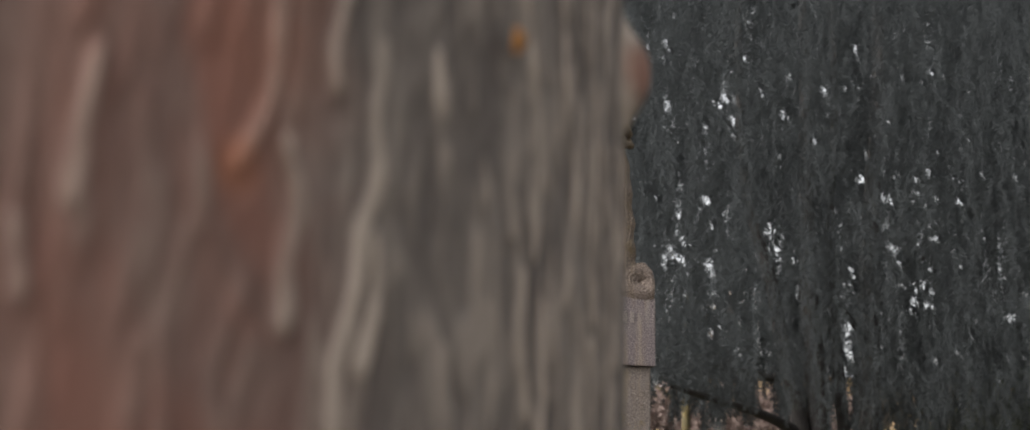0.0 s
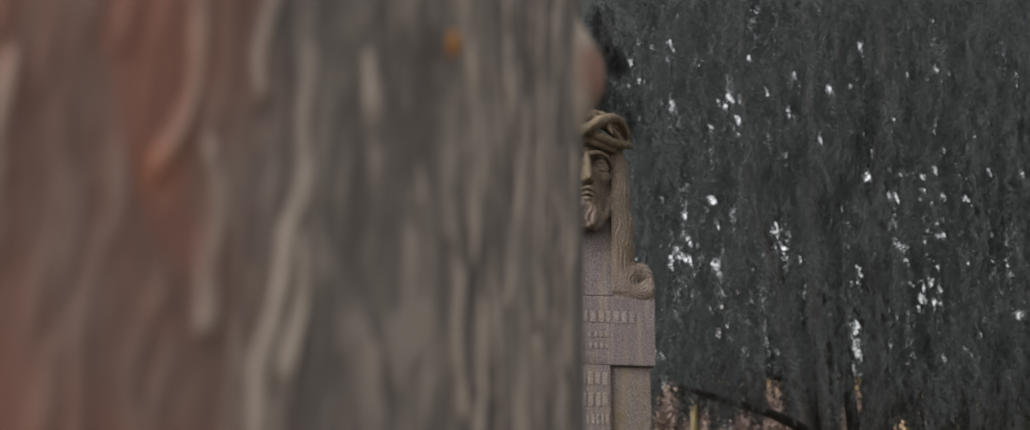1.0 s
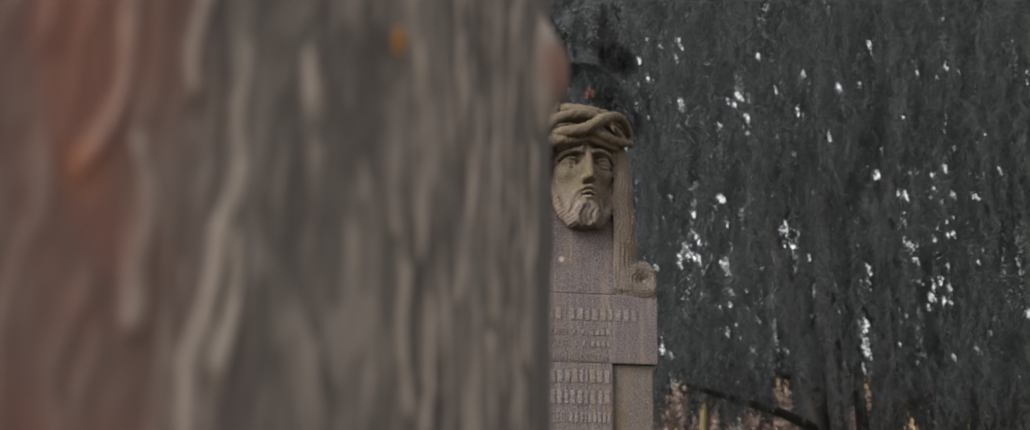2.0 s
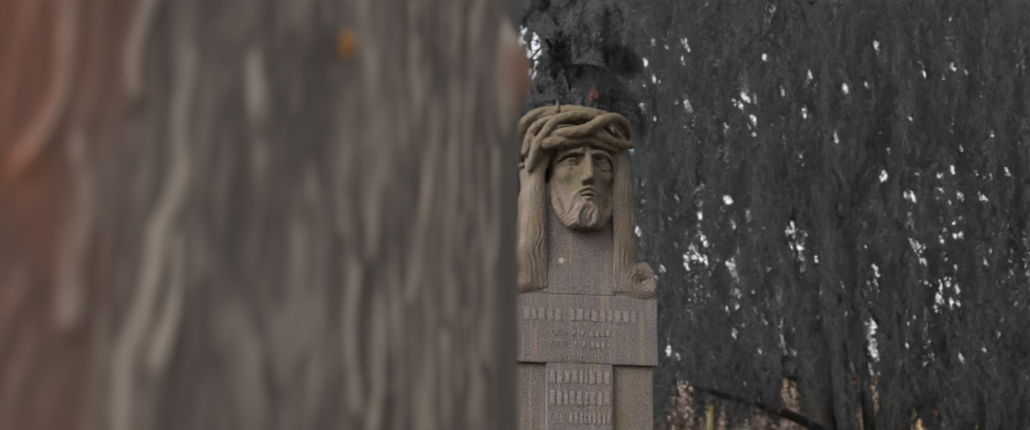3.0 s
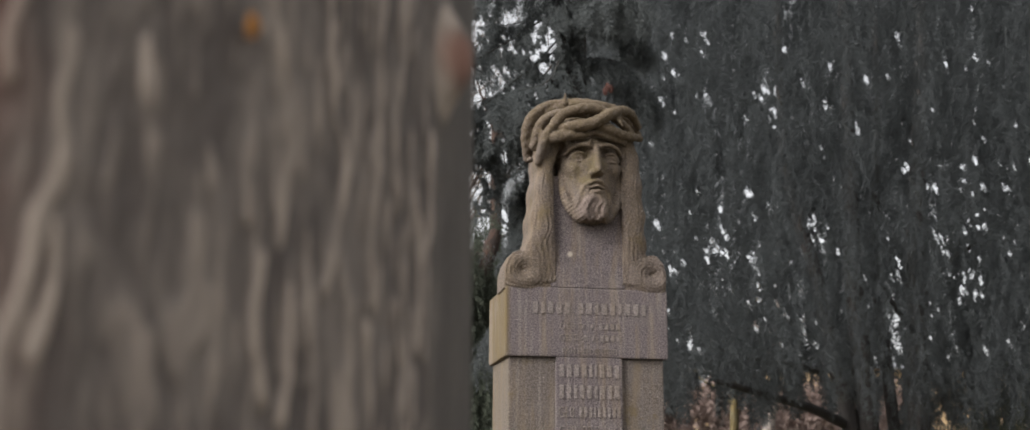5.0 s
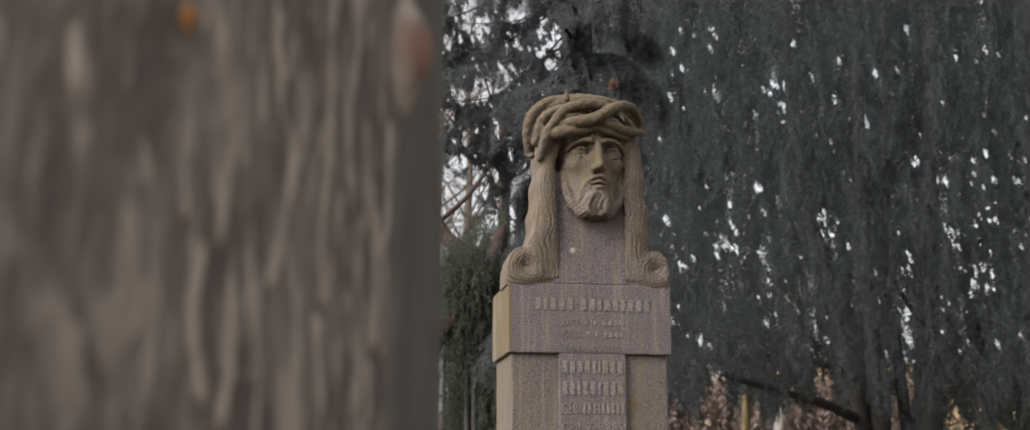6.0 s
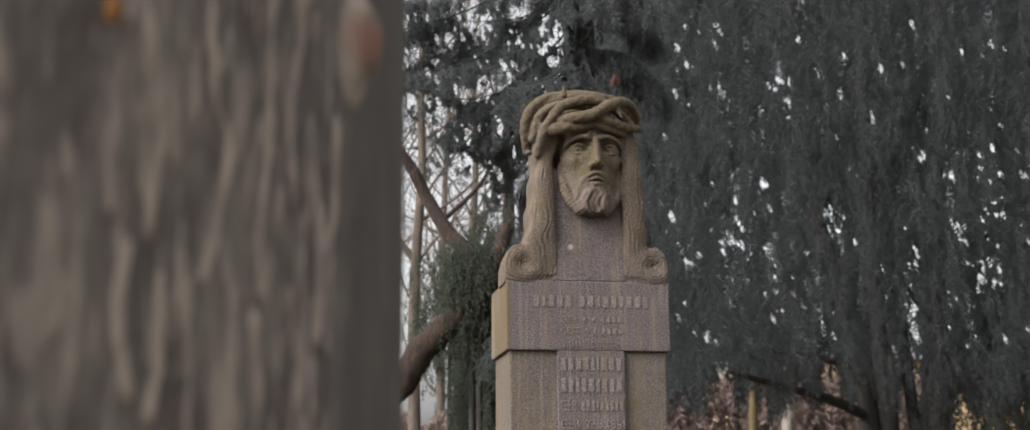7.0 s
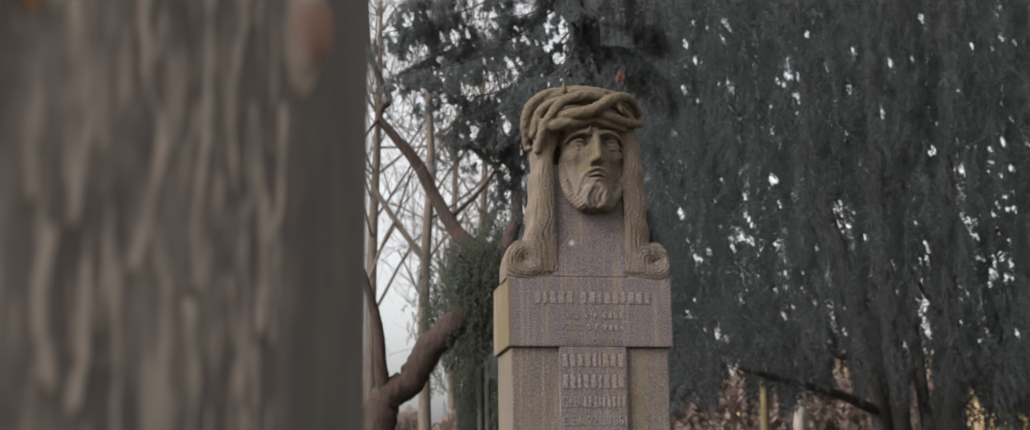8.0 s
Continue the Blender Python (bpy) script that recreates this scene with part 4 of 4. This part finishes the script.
# ---- the crooked old tree and the shrub under it ----
def build_crooked_tree():
    tree = thing("crooked_tree", "bare crooked brown tree with a winding limb", "tree")
    limb("trunk", [(-0.47, 6.3, -0.10, .24), (-0.45, 6.3, 0.80, .18), (-0.417, 6.3, 1.503, .15), (-0.340, 6.3, 1.745, .125), (-0.158, 6.3, 1.872, .115), (-0.026, 6.3, 2.100, .115), (0.189, 6.3, 2.326, .110), (0.380, 6.3, 2.470, .105), (0.520, 6.3, 2.640, .10), (0.620, 6.3, 2.90, .08), (0.720, 6.35, 3.20, .05)], LIMB_BARK, tree, 18, 8, 0.07, 3)
    limb("limb", [(0.545, 6.300, 2.713, .085), (0.440, 6.320, 2.905, .075), (*(0.230, 6.500, 3.160), .062), (*(0.050, 6.600, 3.496), .055), (*(-0.088, 6.600, 3.755), .050), (*(-0.294, 6.600, 4.007), .042), (*(-0.420, 6.600, 4.157), .035), (*(-0.398, 6.600, 4.258), .033), (*(-0.336, 6.600, 4.326), .030), (*(-0.395, 6.600, 4.467), .028), (*(-0.459, 6.600, 4.603), .026), (*(-0.531, 6.600, 4.872), .02), (*(-0.568, 6.600, 5.485), .015)], LIMB_BARK, tree, 12, 6, 0.05, 4)
    limb("limb", [(-0.350, 6.290, 1.700, .065), (*(-0.402, 6.220, 1.962), .055), (*(-0.421, 6.200, 2.225), .045), (*(-0.471, 6.200, 2.464), .04), (*(-0.570, 6.200, 2.759), .03)], LIMB_BARK, tree, 10, 6, 0.05, 5)
    limb("twig", [(*(0.186, 6.600, 3.279), .022), (*(0.448, 6.600, 3.534), .018), (*(0.607, 6.700, 3.769), .015), (*(0.747, 6.800, 4.041), .010)], LIMB_BARK, tree, 8, 5, 0.05, 6)
    limb("twig", [(*(-0.420, 6.600, 4.168), .018), (*(-0.523, 6.500, 4.007), .012), (*(-0.589, 6.500, 3.917), .008)], LIMB_BARK, tree, 8, 5, 0.05, 7)
    limb("twig", [(*(0.461, 6.500, 2.910), .02), (*(0.675, 6.600, 3.133), .015), (*(0.922, 6.700, 3.274), .01)], LIMB_BARK, tree, 8, 5, 0.05, 8)
    return tree


build_crooked_tree()


def build_shrub(name, label, centre, size, n, seed, leaf_mat, hang=(0.15, 0.5), stems=5):
    """An evergreen bush: stems and hanging sprays in an uneven, lobed outline."""
    rng = np.random.default_rng(seed)
    bush = thing(name, label, "bush", (centre[0], centre[1], 0))
    c = np.array(centre) - np.array((centre[0], centre[1], 0))
    for k in range(stems):
        a = k * 1.3
        limb("stem", [(0.1 * math.cos(a), 0.1 * math.sin(a), -0.05, .03), (0.25 * size[0] * math.cos(a), 0.25 * size[1] * math.sin(a), c[2] * 0.7, .022), (0.5 * size[0] * math.cos(a), 0.5 * size[1] * math.sin(a), c[2] + size[2] * 0.5, .008)], YEW_BARK, bush, 7, 5, 0.05, k)
    u = rng.normal(size=(n, 3))
    u /= np.linalg.norm(u, axis=1)[:, None]
    lobes = 1 + 0.22 * np.sin(u[:, 0] * 5 + seed) * np.sin(u[:, 2] * 6 + 1) + 0.15 * np.sin(u[:, 1] * 9 + u[:, 2] * 7)
    top = c + u * np.array(size) * (rng.uniform(0.25, 1, n) ** 0.5 * lobes)[:, None]
    long = rng.uniform(*hang, n)
    pts = []
    for j in range(int(hang[1] / 0.06)):
        on = j * 0.06 < long
        p = top[on] + 0.03 * rng.normal(size=(on.sum(), 3))
        p[:, 2] -= j * 0.06
        pts.append(p)
    p = np.vstack(pts)
    p = p[p[:, 2] > 0.1]
    sprays("foliage", p, 0.13 * rng.uniform(0.7, 1.3, len(p)), leaf_mat, bush, rng, 12, (0.34, 0.075))
    return bush


build_shrub("evergreen_bush", "dark evergreen bush with hanging sprays under the crooked limb", (0.66, 6.85, 2.15), (0.34, 0.80, 1.40), 1900, 4, GREEN_NEEDLE)
build_shrub("evergreen_bush", "loose green evergreen bush behind the crooked limb", (0.34, 7.5, 2.75), (0.40, 0.35, 0.55), 110, 8, GREEN_NEEDLE, stems=2)
build_shrub("evergreen_bush", "thin drooping evergreen bush growing round the crooked limb", (0.40, 6.25, 2.86), (0.25, 0.35, 0.33), 170, 9, GREEN_NEEDLE, stems=2)
build_shrub("evergreen_bush", "low olive-green bush beside the yew stems", (9.7, 11.4, 1.5), (2.0, 1.2, 1.6), 2300, 6, SHRUB_LEAF)


# ---- bare trees in the distance ----
def grow(start, way, length, radius, depth, rng, out, spread):
    """Adds a bent branch and its forks to out[depth]."""
    n = 4
    p, d, rows = np.array(start, float), np.array(way, float), []
    for k in range(n + 1):
        rows.append((*p, radius * (1 - 0.45 * k / n)))
        d = d + 0.16 * rng.normal(size=3) + np.array([0, 0, 0.05])
        d /= np.linalg.norm(d)
        p = p + d * length / n
    rows = np.array(rows)
    out[depth].append(tube_arrays(rows, 6 if depth > 2 else 3))
    if depth == 0:
        return
    for k in range(3 if depth > 1 else 4):
        at = rows[rng.integers(1, n + 1)]
        side = rng.normal(size=3)
        w = d * 0.8 + spread * side / np.linalg.norm(side)
        w[2] += 0.15
        grow(at[:3], w / np.linalg.norm(w), length * rng.uniform(0.55, 0.8), at[3] * 0.6, depth - 1, rng, out, spread)


def bare_tree(path, seed, material, label, crown_from=0.4, boughs=9, reach=1.7, sides=()):
    """A leafless tree: a trunk along the path (x, y, z, r), given side limbs, and fine branching above."""
    rng = np.random.default_rng(seed)
    tree = thing("bare_tree", label, "tree", group="bare trees")
    c = spline(path, 8)
    v, f = tube_arrays(c, 10, 0.03, seed)
    link_mesh("trunk", faces_mesh("trunk", v, f, True), material, tree)
    for k, s in enumerate(sides):
        limb("limb", s, material, tree, 8, 6, 0.04, k)
    out = {k: [] for k in range(4)}
    for k in range(boughs):
        at = c[int(len(c) * rng.uniform(crown_from, 0.98))]
        a = rng.uniform(0, 2 * np.pi)
        grow(at[:3], (math.cos(a) * 0.8, math.sin(a) * 0.8, 0.75), reach * rng.uniform(0.7, 1.2), max(at[3] * 0.32, 0.012), 3, rng, out, 0.85)
    for name, keys in (("crown", (3, 2)), ("outer_crown", (1, 0))):
        v, f = joined([q for k in keys for q in out[k]])
        tagged(link_mesh(name, faces_mesh(name, v, f), material, tree), kind="stuff")
    return tree


bare_tree([(*(0.589, 14.000, 0.531), .11), (*(0.575, 14.000, 1.837), .095), (*(0.550, 14.000, 3.259), .085), (*(0.574, 14.000, 4.353), .075), (*(0.646, 14.000, 5.674), .065), (*(0.613, 14.000, 6.779), .055), (*(0.675, 14.000, 9.294), .03)], 1, FAR_BARK, "slender bare tree with pale brown bark and fine twigs", 0.35, 10, 1.8,
          [[(*(0.555, 14.000, 4.256), .05), (*(0.116, 14.000, 4.856), .04), (*(-0.241, 14.000, 5.404), .03)], [(*(0.135, 14.000, 4.828), .03), (*(-0.050, 13.800, 4.448), .025), (*(-0.263, 13.600, 3.846), .02)]])
bare_tree([(*(1.127, 9.000, 0.645), .09), (*(1.137, 9.000, 2.640), .075), (*(1.143, 9.000, 3.829), .065), (*(1.137, 9.000, 4.550), .055), (*(1.128, 9.000, 4.990), .04)], 2, LIMB_BARK, "thin reddish-brown bare tree behind the bush", 0.6, 8, 1.2)
bare_tree([(*(2.005, 19.000, 0.388), .10), (*(2.007, 19.000, 5.114), .08), (*(2.080, 19.000, 6.997), .06), (*(1.993, 19.000, 9.605), .03)], 3, FAR_BARK, "tall bare tree with many upright twigs", 0.25, 32, 2.0)
bare_tree([(*(0.090, 22.000, 0.343), .14), (*(0.100, 22.000, 5.614), .11), (*(0.188, 22.000, 8.432), .08), (*(0.224, 22.000, 11.379), .04)], 4, FAR_BARK, "tall bare tree with a wide crown of twigs", 0.25, 32, 2.6)
bare_tree([(*(2.192, 26.000, 0.215), .12), (*(2.163, 26.000, 4.768), .10), (*(2.229, 26.000, 7.975), .07), (*(2.363, 26.000, 11.333), .04)], 5, FAR_BARK, "distant bare tree in winter haze", 0.2, 32, 3.0)
bare_tree([(*(8.234, 20.000, 0.272), .13), (*(8.382, 20.000, 2.265), .12), (*(8.553, 20.000, 3.289), .10), (*(8.738, 20.000, 5.395), .06)], 6, WHITE_BARK, "pale-barked bare tree by the hedge", 0.5, 6, 1.6)
bare_tree([(*(6.877, 18.000, 0.341), .09), (*(6.964, 18.000, 2.161), .08), (*(6.991, 18.000, 3.096), .07), (*(7.057, 18.000, 5.015), .04)], 7, OLIVE_BARK, "olive-barked young bare tree by the hedge", 0.5, 6, 1.5)


# ---- hedge and house far behind ----
def build_hedge():
    rng = np.random.default_rng(9)
    n = 15000
    x = rng.uniform(-6, 13, n)
    y = 23 + rng.uniform(-0.6, 0.6, n)
    top = np.interp(x, [-6, 2, 5, 13], [2.5, 2.7, 3.7, 3.5]) + 0.15 * np.sin(x * 3.1) + 0.1 * np.sin(x * 7.7)
    z = 0.15 + (top - 0.15) * rng.uniform(0, 1, n)
    hedge = thing("hedge", "long clipped hedge of dry pinkish-brown beech leaves", "hedge")
    sprays("leaves", np.stack([x, y, z], -1), 0.42 * rng.uniform(0.7, 1.3, n), DRY_LEAF, hedge, rng, 12, (0.32, 0.13))
    pieces = []
    for k in range(60):
        px = -6 + k * 0.32
        pieces.append(tube_arrays(np.array([(px, 23, -0.05, 0.03), (px + 0.1 * math.sin(k), 23, 1.2, 0.022), (px + 0.2 * math.sin(k * 2), 23, 2.3, 0.01)]), 5))
    v, f = joined(pieces)
    tagged(link_mesh("stems", faces_mesh("stems", v, f), FAR_BARK, hedge), kind="stuff")


build_hedge()


def build_house():
    x0, x1, y0, y1, h = 12.4, 24.0, 29.0, 38.0, 4.55
    house = thing("house", "low house with warm ochre plaster and a flat grey roof", "house", (x0, y0, 0))
    w, d = x1 - x0, y1 - y0
    for name, b in (("wall", (0, w, 0, 0.3, 0, h)), ("wall", (0, w, d - 0.3, d, 0, h)), ("wall", (0, 0.3, 0.3, d - 0.3, 0, h)), ("wall", (w - 0.3, w, 0.3, d - 0.3, 0, h))):
        part(name, block(*b, 0.01), OCHRE, house)
    part("roof", block(-0.25, w + 0.25, -0.25, d + 0.25, h + 0.002, h + 0.14, 0.02), SLATE, house)


build_house()
